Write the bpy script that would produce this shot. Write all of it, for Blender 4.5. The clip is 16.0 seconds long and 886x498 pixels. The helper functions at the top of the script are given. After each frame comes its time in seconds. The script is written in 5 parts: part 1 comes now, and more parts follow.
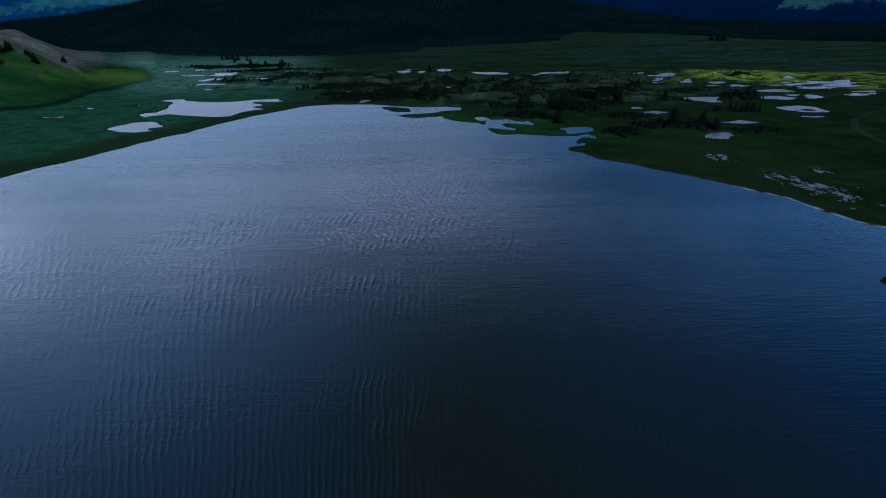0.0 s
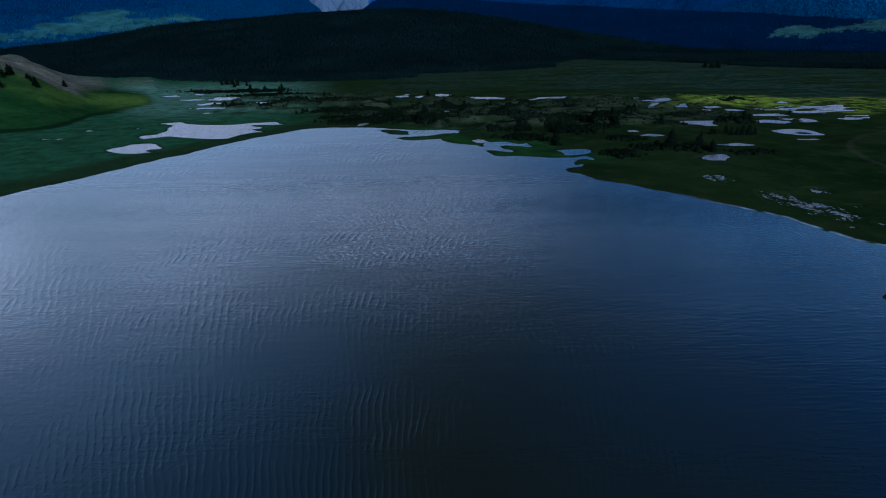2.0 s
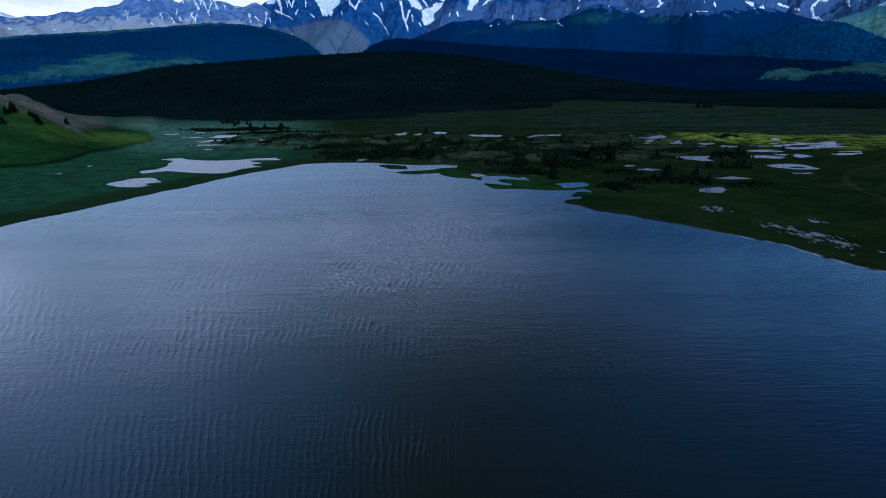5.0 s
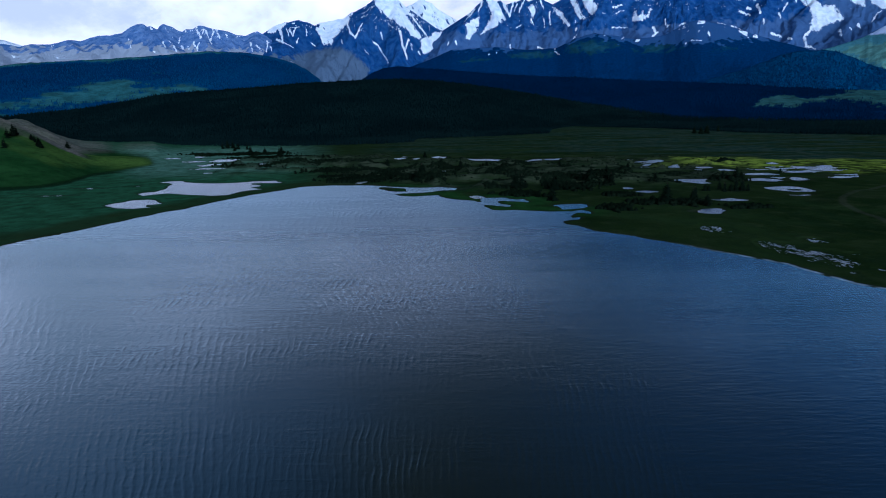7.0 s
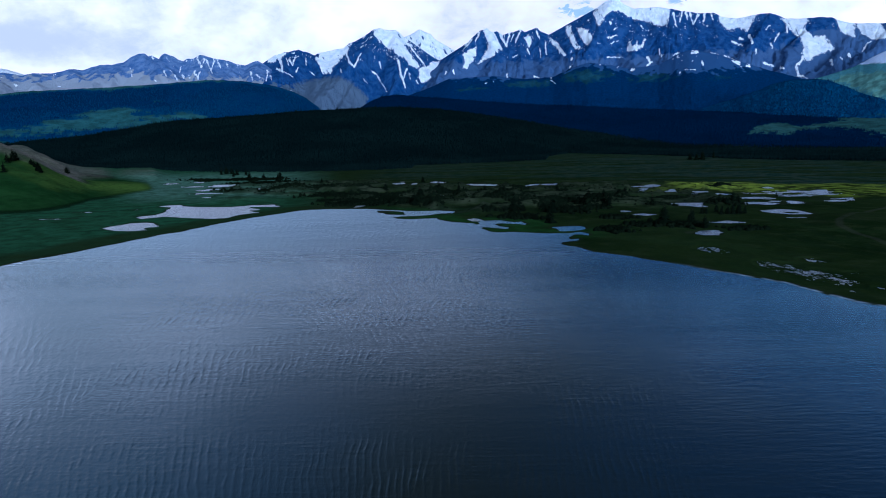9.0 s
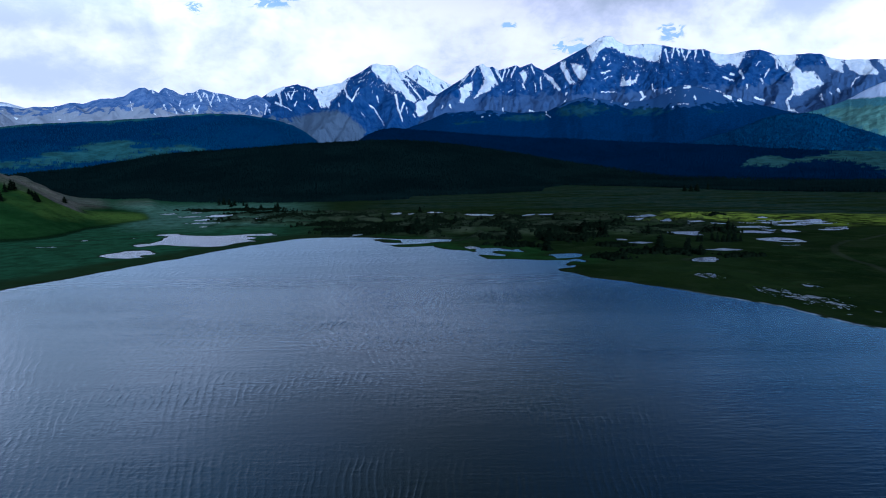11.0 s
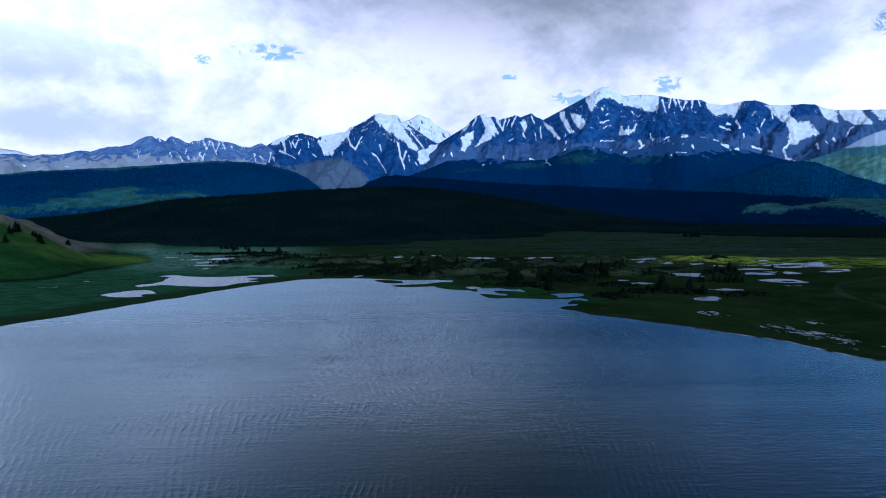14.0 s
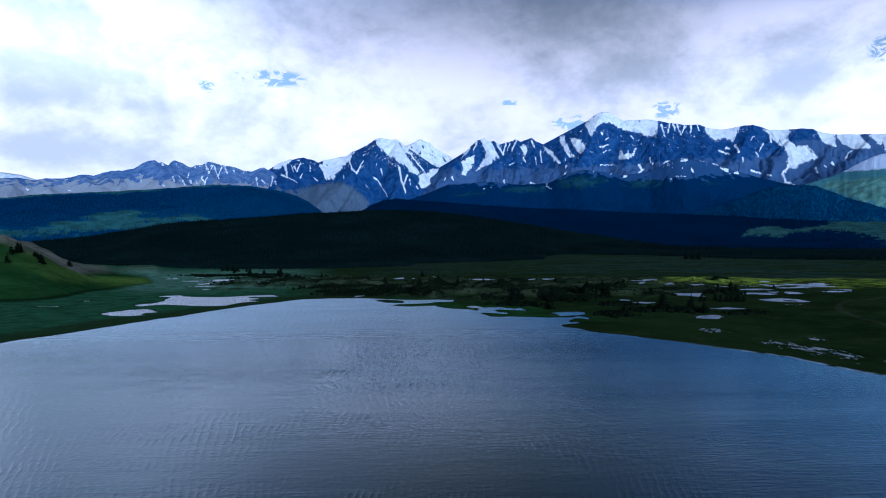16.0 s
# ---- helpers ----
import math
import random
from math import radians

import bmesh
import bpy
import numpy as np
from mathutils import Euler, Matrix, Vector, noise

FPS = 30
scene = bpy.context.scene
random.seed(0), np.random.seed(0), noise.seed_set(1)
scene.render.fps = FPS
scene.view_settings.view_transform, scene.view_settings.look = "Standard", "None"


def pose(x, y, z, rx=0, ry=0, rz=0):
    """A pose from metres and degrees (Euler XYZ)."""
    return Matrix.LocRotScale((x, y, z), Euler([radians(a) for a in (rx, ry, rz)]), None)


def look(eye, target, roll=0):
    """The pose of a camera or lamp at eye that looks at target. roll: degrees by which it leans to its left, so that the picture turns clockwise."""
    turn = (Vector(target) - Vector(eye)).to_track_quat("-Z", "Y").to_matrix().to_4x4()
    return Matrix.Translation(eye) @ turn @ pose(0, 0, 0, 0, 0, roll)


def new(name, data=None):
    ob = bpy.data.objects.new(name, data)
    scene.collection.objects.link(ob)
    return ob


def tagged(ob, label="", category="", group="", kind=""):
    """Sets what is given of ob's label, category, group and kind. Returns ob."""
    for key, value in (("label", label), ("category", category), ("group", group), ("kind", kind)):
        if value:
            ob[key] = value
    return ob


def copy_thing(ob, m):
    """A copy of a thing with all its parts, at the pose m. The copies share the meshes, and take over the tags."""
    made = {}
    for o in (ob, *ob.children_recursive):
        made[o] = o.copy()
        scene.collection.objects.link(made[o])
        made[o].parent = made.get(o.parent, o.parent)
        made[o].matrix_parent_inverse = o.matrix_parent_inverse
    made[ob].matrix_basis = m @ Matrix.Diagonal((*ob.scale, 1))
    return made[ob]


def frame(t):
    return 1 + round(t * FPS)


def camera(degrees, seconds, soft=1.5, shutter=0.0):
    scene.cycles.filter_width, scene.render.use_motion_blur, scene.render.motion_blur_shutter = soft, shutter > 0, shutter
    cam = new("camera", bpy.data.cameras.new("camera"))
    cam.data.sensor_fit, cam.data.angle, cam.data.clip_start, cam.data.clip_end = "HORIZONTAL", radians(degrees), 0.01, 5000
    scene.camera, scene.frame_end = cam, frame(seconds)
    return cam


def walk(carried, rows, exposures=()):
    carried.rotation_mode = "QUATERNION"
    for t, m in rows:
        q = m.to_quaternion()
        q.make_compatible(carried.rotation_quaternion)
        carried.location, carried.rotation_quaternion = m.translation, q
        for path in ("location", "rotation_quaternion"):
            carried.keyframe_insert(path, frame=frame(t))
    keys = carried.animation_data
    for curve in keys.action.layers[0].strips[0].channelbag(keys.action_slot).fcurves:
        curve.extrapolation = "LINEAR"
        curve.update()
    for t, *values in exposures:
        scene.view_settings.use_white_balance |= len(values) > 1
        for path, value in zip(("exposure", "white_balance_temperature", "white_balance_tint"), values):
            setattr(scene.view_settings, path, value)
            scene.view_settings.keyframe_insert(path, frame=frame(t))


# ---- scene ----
cam = camera(71.8, 16.0, soft=1.0)
PATH = [
    (0.0, 0.00, 0.00, 62.00, 68.99, 0.95, -0.36),
    (0.5, -0.15, 0.05, 61.39, 69.55, 0.86, -0.42),
    (1.0, -0.30, 0.10, 60.78, 70.13, 0.80, -0.48),
    (1.5, -0.44, 0.14, 60.16, 70.72, 0.80, -0.55),
    (2.0, -0.58, 0.17, 59.54, 71.35, 0.82, -0.59),
    (2.5, -0.71, 0.19, 58.91, 72.01, 0.82, -0.60),
    (3.0, -0.84, 0.21, 58.27, 72.62, 0.80, -0.63),
    (3.5, -0.96, 0.21, 57.63, 73.21, 0.77, -0.68),
    (4.0, -1.08, 0.21, 56.98, 73.82, 0.78, -0.74),
    (4.6, -1.21, 0.19, 56.18, 74.55, 0.79, -0.80),
    (5.25, -1.34, 0.16, 55.31, 75.34, 0.78, -0.85),
    (5.9, -1.47, 0.13, 54.44, 76.13, 0.78, -0.90),
    (6.5, -1.59, 0.10, 53.64, 76.86, 0.78, -0.95),
    (7.0, -1.68, 0.06, 52.95, 77.45, 0.75, -0.96),
    (7.5, -1.76, 0.00, 52.26, 78.03, 0.73, -1.00),
    (8.0, -1.84, -0.06, 51.56, 78.63, 0.74, -1.08),
    (8.5, -1.91, -0.12, 50.85, 79.26, 0.74, -1.14),
    (9.0, -1.98, -0.20, 50.14, 79.98, 0.75, -1.17),
    (9.65, -2.05, -0.33, 49.19, 80.93, 0.75, -1.30),
    (10.25, -2.11, -0.45, 48.32, 81.85, 0.74, -1.39),
    (10.85, -2.17, -0.56, 47.44, 82.79, 0.72, -1.46),
    (11.5, -2.24, -0.69, 46.49, 83.79, 0.69, -1.53),
    (12.0, -2.27, -0.81, 45.74, 84.55, 0.66, -1.52),
    (12.5, -2.30, -0.94, 44.99, 85.28, 0.63, -1.46),
    (13.0, -2.33, -1.08, 44.23, 86.00, 0.61, -1.37),
    (13.5, -2.35, -1.22, 43.46, 86.71, 0.61, -1.34),
    (14.0, -2.37, -1.37, 42.68, 87.42, 0.61, -1.34),
    (14.5, -2.38, -1.53, 41.90, 88.15, 0.59, -1.33),
    (15.0, -2.39, -1.69, 41.12, 88.71, 0.59, -1.32),
    (15.5, -2.39, -1.87, 40.33, 89.20, 0.60, -1.29),
    (16.0, -2.38, -2.05, 39.53, 89.67, 0.61, -1.26),
]
walk(cam, [(t, pose(*p)) for t, *p in PATH], exposures=[(0.0, 0.0, 4400, 8), (16.0, 0.0, 4400, 8)])

# ---------------------------------------------------------------- node helpers
class Nodes:
    """Short hand for a node tree: values may be numbers or sockets."""

    def __init__(self, tree):
        self.tree = tree
        tree.nodes.clear()

    def node(self, kind):
        return self.tree.nodes.new(kind)

    def put(self, socket, value):
        if isinstance(value, bpy.types.NodeSocket):
            self.tree.links.new(value, socket)
        elif isinstance(value, (tuple, list)) and len(value) == 3 and len(socket.default_value) == 4:
            socket.default_value = (*value, 1.0)
        else:
            socket.default_value = value

    def math(self, op, a, b=0.0, c=None, clamp=False):
        n = self.node("ShaderNodeMath")
        n.operation, n.use_clamp = op, clamp
        self.put(n.inputs[0], a), self.put(n.inputs[1], b)
        if c is not None:
            self.put(n.inputs[2], c)
        return n.outputs[0]

    def add(self, a, b): return self.math("ADD", a, b)
    def sub(self, a, b): return self.math("SUBTRACT", a, b)
    def mul(self, a, b): return self.math("MULTIPLY", a, b)

    def ramp(self, x, lo, hi, out_lo=0.0, out_hi=1.0):
        n = self.node("ShaderNodeMapRange")
        n.interpolation_type = "SMOOTHSTEP"
        for i, v in enumerate((x, lo, hi, out_lo, out_hi)):
            self.put(n.inputs[i], v)
        return n.outputs[0]

    def blob(self, az, el, a, e, w, h):
        """A soft oval round (a, e), 1 in the middle."""
        p = self.math("POWER", self.math("ABSOLUTE", self.mul(self.sub(az, a), 1 / w)), 2.0)
        q = self.math("POWER", self.math("ABSOLUTE", self.mul(self.sub(el, e), 1 / h)), 2.0)
        return self.math("EXPONENT", self.mul(self.add(p, q), -1.0))

    def noise(self, vector, scale, detail=4.0, rough=0.55, distortion=0.0, kind="FBM"):
        n = self.node("ShaderNodeTexNoise")
        n.noise_type = kind
        self.put(n.inputs["Vector"], vector)
        n.inputs["Scale"].default_value, n.inputs["Detail"].default_value = scale, detail
        n.inputs["Roughness"].default_value, n.inputs["Distortion"].default_value = rough, distortion
        return n.outputs["Fac"]

    def mix(self, fac, a, b):
        n = self.node("ShaderNodeMix")
        n.data_type = "RGBA"
        self.put(n.inputs[0], fac), self.put(n.inputs[6], a), self.put(n.inputs[7], b)
        return n.outputs[2]

    def attr(self, name):
        n = self.node("ShaderNodeAttribute")
        n.attribute_name = name
        return n.outputs["Fac"]

    def place(self):
        return self.node("ShaderNodeNewGeometry").outputs["Position"]

    def scaled(self, vector, sx, sy, sz, turn=0.0):
        n = self.node("ShaderNodeMapping")
        self.put(n.inputs["Vector"], vector)
        n.inputs["Scale"].default_value, n.inputs["Rotation"].default_value = (sx, sy, sz), (0, 0, radians(turn))
        return n.outputs[0]

    def bump(self, height, distance, strength=1.0, normal=None):
        n = self.node("ShaderNodeBump")
        n.inputs["Strength"].default_value, n.inputs["Distance"].default_value = strength, distance
        self.put(n.inputs["Height"], height)
        if normal is not None:
            self.put(n.inputs["Normal"], normal)
        return n.outputs[0]

    def surface(self, color, rough=0.9, normal=None, spec=0.3, **more):
        n = self.node("ShaderNodeBsdfPrincipled")
        self.put(n.inputs["Base Color"], color), self.put(n.inputs["Roughness"], rough)
        self.put(n.inputs["Specular IOR Level"], spec)
        if normal is not None:
            self.put(n.inputs["Normal"], normal)
        for key, value in more.items():
            self.put(n.inputs[key], value)
        self.tree.links.new(n.outputs[0], self.node("ShaderNodeOutputMaterial").inputs["Surface"])


    def wet_surface(self, body, sheen, rough, normal):
        """Water: a coloured body under a mirror sheen that grows towards grazing views."""
        under, gloss, edge = self.node("ShaderNodeBsdfDiffuse"), self.node("ShaderNodeBsdfGlossy"), self.node("ShaderNodeFresnel")
        self.put(under.inputs["Color"], body), self.put(gloss.inputs["Color"], sheen), self.put(gloss.inputs["Roughness"], rough)
        edge.inputs["IOR"].default_value = 1.333
        for n in (gloss, edge):
            self.put(n.inputs["Normal"], normal)
        mixed = self.node("ShaderNodeMixShader")
        self.put(mixed.inputs[0], edge.outputs[0])
        self.tree.links.new(under.outputs[0], mixed.inputs[1])
        self.tree.links.new(gloss.outputs[0], mixed.inputs[2])
        self.tree.links.new(mixed.outputs[0], self.node("ShaderNodeOutputMaterial").inputs["Surface"])


def material(name):
    m = bpy.data.materials.new(name)
    m.use_nodes = True
    return m, Nodes(m.node_tree)


# ---------------------------------------------------------------- sky and sun
SUN_AZ, SUN_EL = 163.0, 12.0   # degrees clockwise from straight ahead, and above the horizon
world = bpy.data.worlds.new("cloudy_sky")
scene.world = world
world.use_nodes = True
w = Nodes(world.node_tree)
way = w.node("ShaderNodeTexCoord").outputs["Generated"]
sep = w.node("ShaderNodeSeparateXYZ")
w.put(sep.inputs[0], way)
dx, dy, dz = sep.outputs
az = w.mul(w.math("ARCTAN2", dx, dy), 180 / math.pi)
el = w.mul(w.math("ARCSINE", dz), 180 / math.pi)
cloud_way = w.scaled(way, 1.0, 1.0, 1.5)
puffs = w.noise(cloud_way, 3.6, 8.0, 0.55, 0.5)
wisps = w.noise(cloud_way, 9.5, 6.0, 0.6, 0.7)
cover = w.add(w.mul(puffs, 0.75), w.mul(wisps, 0.25))
# heavy grey banks over the right and low on the left
grey = w.mul(w.blob(az, el, 13.5, 20.5, 10.0, 4.2), 1.1)
for a, e, bw, bh, k in ((10.3, 16.0, 4.0, 2.2, 1.0), (20, 14.5, 7.0, 1.5, 0.8), (-4, 20.5, 7, 2.2, 0.55), (-23.9, 16.9, 3.4, 1.6, 0.75), (-31, 18.6, 6, 1.2, 0.7),
                        (-32, 8.0, 9, 1.4, 1.15), (-26.0, 7.4, 6, 0.9, 0.95), (-25, 11.9, 3.0, 0.7, 0.7), (-33.5, 11.8, 4.0, 1.0, 0.8), (32.5, 12.6, 5.5, 1.2, 0.8),
                        (36, 9.4, 5, 0.9, 0.9), (31, 16.2, 4.5, 1.2, 0.45), (-10.5, 18.9, 3, 1.4, 0.55), (-34.5, 14.6, 4, 1.0, 0.5)):
    grey = w.math("MAXIMUM", grey, w.mul(w.blob(az, el, a, e, bw, bh), k))
billow = w.noise(w.scaled(way, 1.0, 1.0, 1.35), 17.0, 7.0, 0.58, 0.3)
tuft = w.noise(w.scaled(way, 1.0, 1.0, 1.7), 58.0, 5.0, 0.6, 0.4)
cover = w.add(cover, w.add(w.mul(w.sub(billow, 0.5), 0.30), w.mul(w.sub(tuft, 0.5), 0.12)))
light = w.ramp(w.sub(cover, w.mul(grey, 0.125)), 0.28, 0.64)
bank = w.mix(light, (0.76, 0.68, 0.64), (1.48, 1.19, 1.11))
# the cloud deck darkens overhead and behind, away from the bright gap over the range
rise = w.sub(el, w.ramp(az, -6.0, -34.0, 0.0, 2.5))
deck = w.mul(w.ramp(rise, 12.5, 23.0, 1.0, 0.52), w.ramp(rise, 25.0, 40.0, 1.0, 0.50))
behind = w.ramp(w.math("ABSOLUTE", az), 45.0, 120.0, 1.0, 0.3)
storm = w.sub(1.0, w.mul(w.blob(az, el, 7.0, 39.0, 22.0, 17.0), 0.86))
side = w.mul(w.ramp(az, -12.0, 6.0, 1.0, 0.86), w.ramp(az, 19.0, 29.0, 1.0, 1.18))
high = w.sub(1.0, w.mul(w.mul(w.ramp(az, -8.0, 24.0), w.ramp(el, 11.0, 18.0)), 0.15))
high = w.mul(high, w.add(1.0, w.mul(w.mul(w.ramp(az, -6.0, -30.0), w.ramp(el, 11.0, 17.0)), 0.55)))
low = w.mul(w.mul(w.mul(w.mul(deck, behind), storm), side), high)
bank_tint = w.mix(w.ramp(el, 17.0, 29.0), (1.0, 1.0, 1.0), (0.60, 0.84, 1.06))
tinted = w.node("ShaderNodeVectorMath")
tinted.operation = "MULTIPLY"
w.put(tinted.inputs[0], bank), w.put(tinted.inputs[1], bank_tint)
clouds = w.node("ShaderNodeVectorMath")
clouds.operation = "SCALE"
w.put(clouds.inputs[0], tinted.outputs[0]), w.put(clouds.inputs[3], low)
air = w.node("ShaderNodeTexSky")
air.sky_type, air.sun_disc = "NISHITA", False
air.sun_elevation, air.sun_rotation = radians(SUN_EL), radians(SUN_AZ)
blue = w.node("ShaderNodeVectorMath")
blue.operation = "SCALE"
w.put(blue.inputs[0], air.outputs[0])
blue.inputs[3].default_value = 0.12
hole = w.blob(az, el, -14.2, 14.9, 3.1, 0.75)
for a, e, bw, bh in ((-19.7, 13.8, 0.8, 0.5), (21.4, 11.6, 1.2, 0.9), (7.6, 12.9, 0.7, 0.4), (12.9, 11.0, 2.0, 0.7), (37.3, 14.3, 1.2, 1.0)):
    hole = w.math("MAXIMUM", hole, w.blob(az, el, a, e, bw, bh))
rags = w.noise(w.scaled(way, 1.0, 1.0, 2.0), 34.0, 6.0, 0.65, 1.0)
hole = w.ramp(w.mul(hole, w.ramp(rags, 0.36, 0.60, 0.0, 1.3)), 0.28, 0.75)
sky = w.mix(w.mul(hole, 0.8), clouds.outputs[0], blue.outputs[0])
# open blue sky high on the right
clear = w.mul(w.mul(w.ramp(az, -8.0, 30.0), w.ramp(az, 150.0, 100.0)), w.ramp(w.add(w.add(el, w.ramp(az, 8.0, 34.0, 0.0, 2.5)), w.mul(puffs, 4.0)), 22.8, 27.5))
sky = w.mix(w.mul(clear, 0.97), sky, w.mix(w.ramp(el, 20.0, 60.0), (0.06, 0.17, 0.36), (0.008, 0.028, 0.065)))
back = w.node("ShaderNodeBackground")
w.put(back.inputs["Color"], sky)
back.inputs["Strength"].default_value = 1.0
w.tree.links.new(back.outputs[0], w.node("ShaderNodeOutputWorld").inputs["Surface"])

sun = new("sun", bpy.data.lights.new("sun", "SUN"))
sun.data.energy, sun.data.angle, sun.data.color = 3.6, radians(24.0), (1.0, 0.95, 0.87)
toward = Vector((math.sin(radians(SUN_AZ)) * math.cos(radians(SUN_EL)), math.cos(radians(SUN_AZ)) * math.cos(radians(SUN_EL)), math.sin(radians(SUN_EL))))
sun.matrix_world = look(toward * 300, (0, 0, 0))

# ---------------------------------------------------------------- numbers: noise and shapes on the plan
GRADS = np.random.RandomState(5).uniform(0, 2 * np.pi, 4096)
GX, GY = np.cos(GRADS), np.sin(GRADS)


def grain(x, y, seed=0):
    """Gradient noise, about -0.7 to 0.7."""
    ix, iy = np.floor(x).astype(np.int64), np.floor(y).astype(np.int64)
    fx, fy = x - ix, y - iy
    u, v = fx * fx * fx * (fx * (fx * 6 - 15) + 10), fy * fy * fy * (fy * (fy * 6 - 15) + 10)

    def corner(a, b):
        h = ((ix + a) * 73856093 ^ (iy + b) * 19349663 ^ seed * 83492791) % 4096
        return GX[h] * (fx - a) + GY[h] * (fy - b)
    lower = corner(0, 0) + u * (corner(1, 0) - corner(0, 0))
    upper = corner(0, 1) + u * (corner(1, 1) - corner(0, 1))
    return lower + v * (upper - lower)


def fbm(x, y, octaves=4, seed=0, gain=0.5):
    total, amp = 0.0, 1.0
    for k in range(octaves):
        total = total + amp * grain(x * 2 ** k, y * 2 ** k, seed + k)
        amp *= gain
    return total


def ridged(x, y, octaves=4, seed=0, gain=0.5):
    total, amp, hold = 0.0, 1.0, 1.0
    for k in range(octaves):
        n = 1 - np.abs(grain(x * 2 ** k, y * 2 ** k, seed + k)) * 1.9
        n = np.clip(n, 0, 1) ** 2 * hold
        total, hold = total + amp * n, np.clip(n * 1.6, 0, 1)
        amp *= gain
    return total


def step(lo, hi, x):
    t = np.clip((x - lo) / (hi - lo), 0, 1)
    return t * t * (3 - 2 * t)


def outline_distance(x, y, pts):
    """Signed distance to a closed outline, negative inside."""
    px, py = np.array(pts, float).T
    qx, qy = np.roll(px, -1), np.roll(py, -1)
    best, inside = np.full(x.shape, 1e18), np.zeros(x.shape, bool)
    for ax, ay, bx, by in zip(px, py, qx, qy):
        ex, ey, wx, wy = bx - ax, by - ay, x - ax, y - ay
        t = np.clip((wx * ex + wy * ey) / (ex * ex + ey * ey + 1e-9), 0, 1)
        best = np.minimum(best, (wx - ex * t) ** 2 + (wy - ey * t) ** 2)
        if ay != by:
            inside ^= ((ay > y) != (by > y)) & (x < ex * (y - ay) / (by - ay) + ax)
    return np.where(inside, -1, 1) * np.sqrt(best)


# ---------------------------------------------------------------- the lake and the pools on the plan
LEFT_SHORE = [(-188, 253), (-183, 271), (-173, 292), (-165, 314), (-155, 344), (-147, 356), (-146, 364), (-137, 390), (-126, 417),
              (-112, 439), (-100, 461), (-78, 467), (-49, 463), (-32, 452)]
FAR_SHORE = [(-47, 467), (-39, 457), (-31, 453), (-18, 445), (-8, 444), (4, 446), (15, 438), (14, 428), (8, 426), (2, 424), (-3, 419), (-9, 415),
    (-17, 413), (-24, 412), (-27, 407), (-24, 400), (-16, 397), (-11, 398), (-4, 400), (2, 402), (3, 392), (7, 385), (14, 378), (19, 375),
    (23, 373), (25, 367), (27, 368), (27, 377)]
COVE_SHORE = [(29, 383), (35, 384), (42, 384), (47, 377), (50, 374), (54, 378), (54, 370), (56, 365), (54, 362), (50, 366), (46, 368), (41, 371),
    (38, 369), (37, 365), (39, 357), (43, 351), (41, 346), (37, 348), (32, 352), (28, 355), (27, 351), (29, 345), (30, 335), (34, 333), (43, 334),
    (50, 331), (62, 327)]
NECK_SHORE = [(72, 326), (74, 327), (79, 330), (82, 325), (83, 322), (81, 317), (77, 321), (74, 321), (70, 315), (69, 312), (69, 306), (72, 308),
    (74, 306), (71, 301), (67, 300), (63, 297), (61, 295), (62, 289), (65, 285)]
RIGHT_SHORE = [(66, 283), (71, 271), (83, 259), (96, 241), (111, 219), (121, 204), (124, 192), (127, 179), (133, 172)]
NEAR_SHORE = [(144, 160), (136, 150), (108, 137), (105, 134.5), (106, 130), (122, 116), (150, 92), (190, 20), (180, -90), (60, -170), (-120, -150), (-220, -40), (-230, 110), (-205, 200)]
LAKE = LEFT_SHORE + FAR_SHORE + COVE_SHORE + NECK_SHORE + RIGHT_SHORE + NEAR_SHORE
ISLET = [(-43, 449), (-39, 451), (-30, 447), (-23, 440), (-21, 432), (-21, 427), (-18, 421), (-25, 422), (-33, 426), (-35, 431), (-40, 437)]
INLET = [(67, 349), (72, 352), (78, 353), (84, 353), (87, 349), (86, 342), (82, 337), (77, 335), (72, 334), (69, 333), (69, 338), (69, 345)]
WIDE_POND = [(-210, 432), (-208, 440), (-202, 442), (-202, 456), (-204, 468), (-208, 478), (-211, 495), (-218, 502), (-228, 507), (-222, 513),
             (-211, 516), (-204, 504), (-187, 495), (-171, 493), (-161, 495), (-150, 504), (-136, 506), (-132, 509), (-128, 498), (-122, 491),
             (-132, 488), (-146, 490), (-145, 483), (-134, 473), (-135, 466), (-140, 464), (-133, 454), (-126, 448), (-133, 446), (-140, 436),
             (-142, 418), (-151, 416), (-164, 420), (-176, 426), (-189, 433), (-197, 426), (-201, 421)]
SMALL_POND = [(-204, 375), (-203, 383), (-199, 389), (-198, 398), (-188, 401), (-181, 396), (-176, 387), (-171, 382), (-173, 378), (-178, 375),
              (-175, 368), (-168, 368), (-174, 364), (-179, 361), (-190, 364), (-196, 368)]
RING_POND = [(224, 415), (233, 419), (242, 421), (247, 418), (250, 412), (249, 402), (247, 390), (240, 388), (236, 391), (231, 392), (228, 397), (225, 400), (223, 407)]
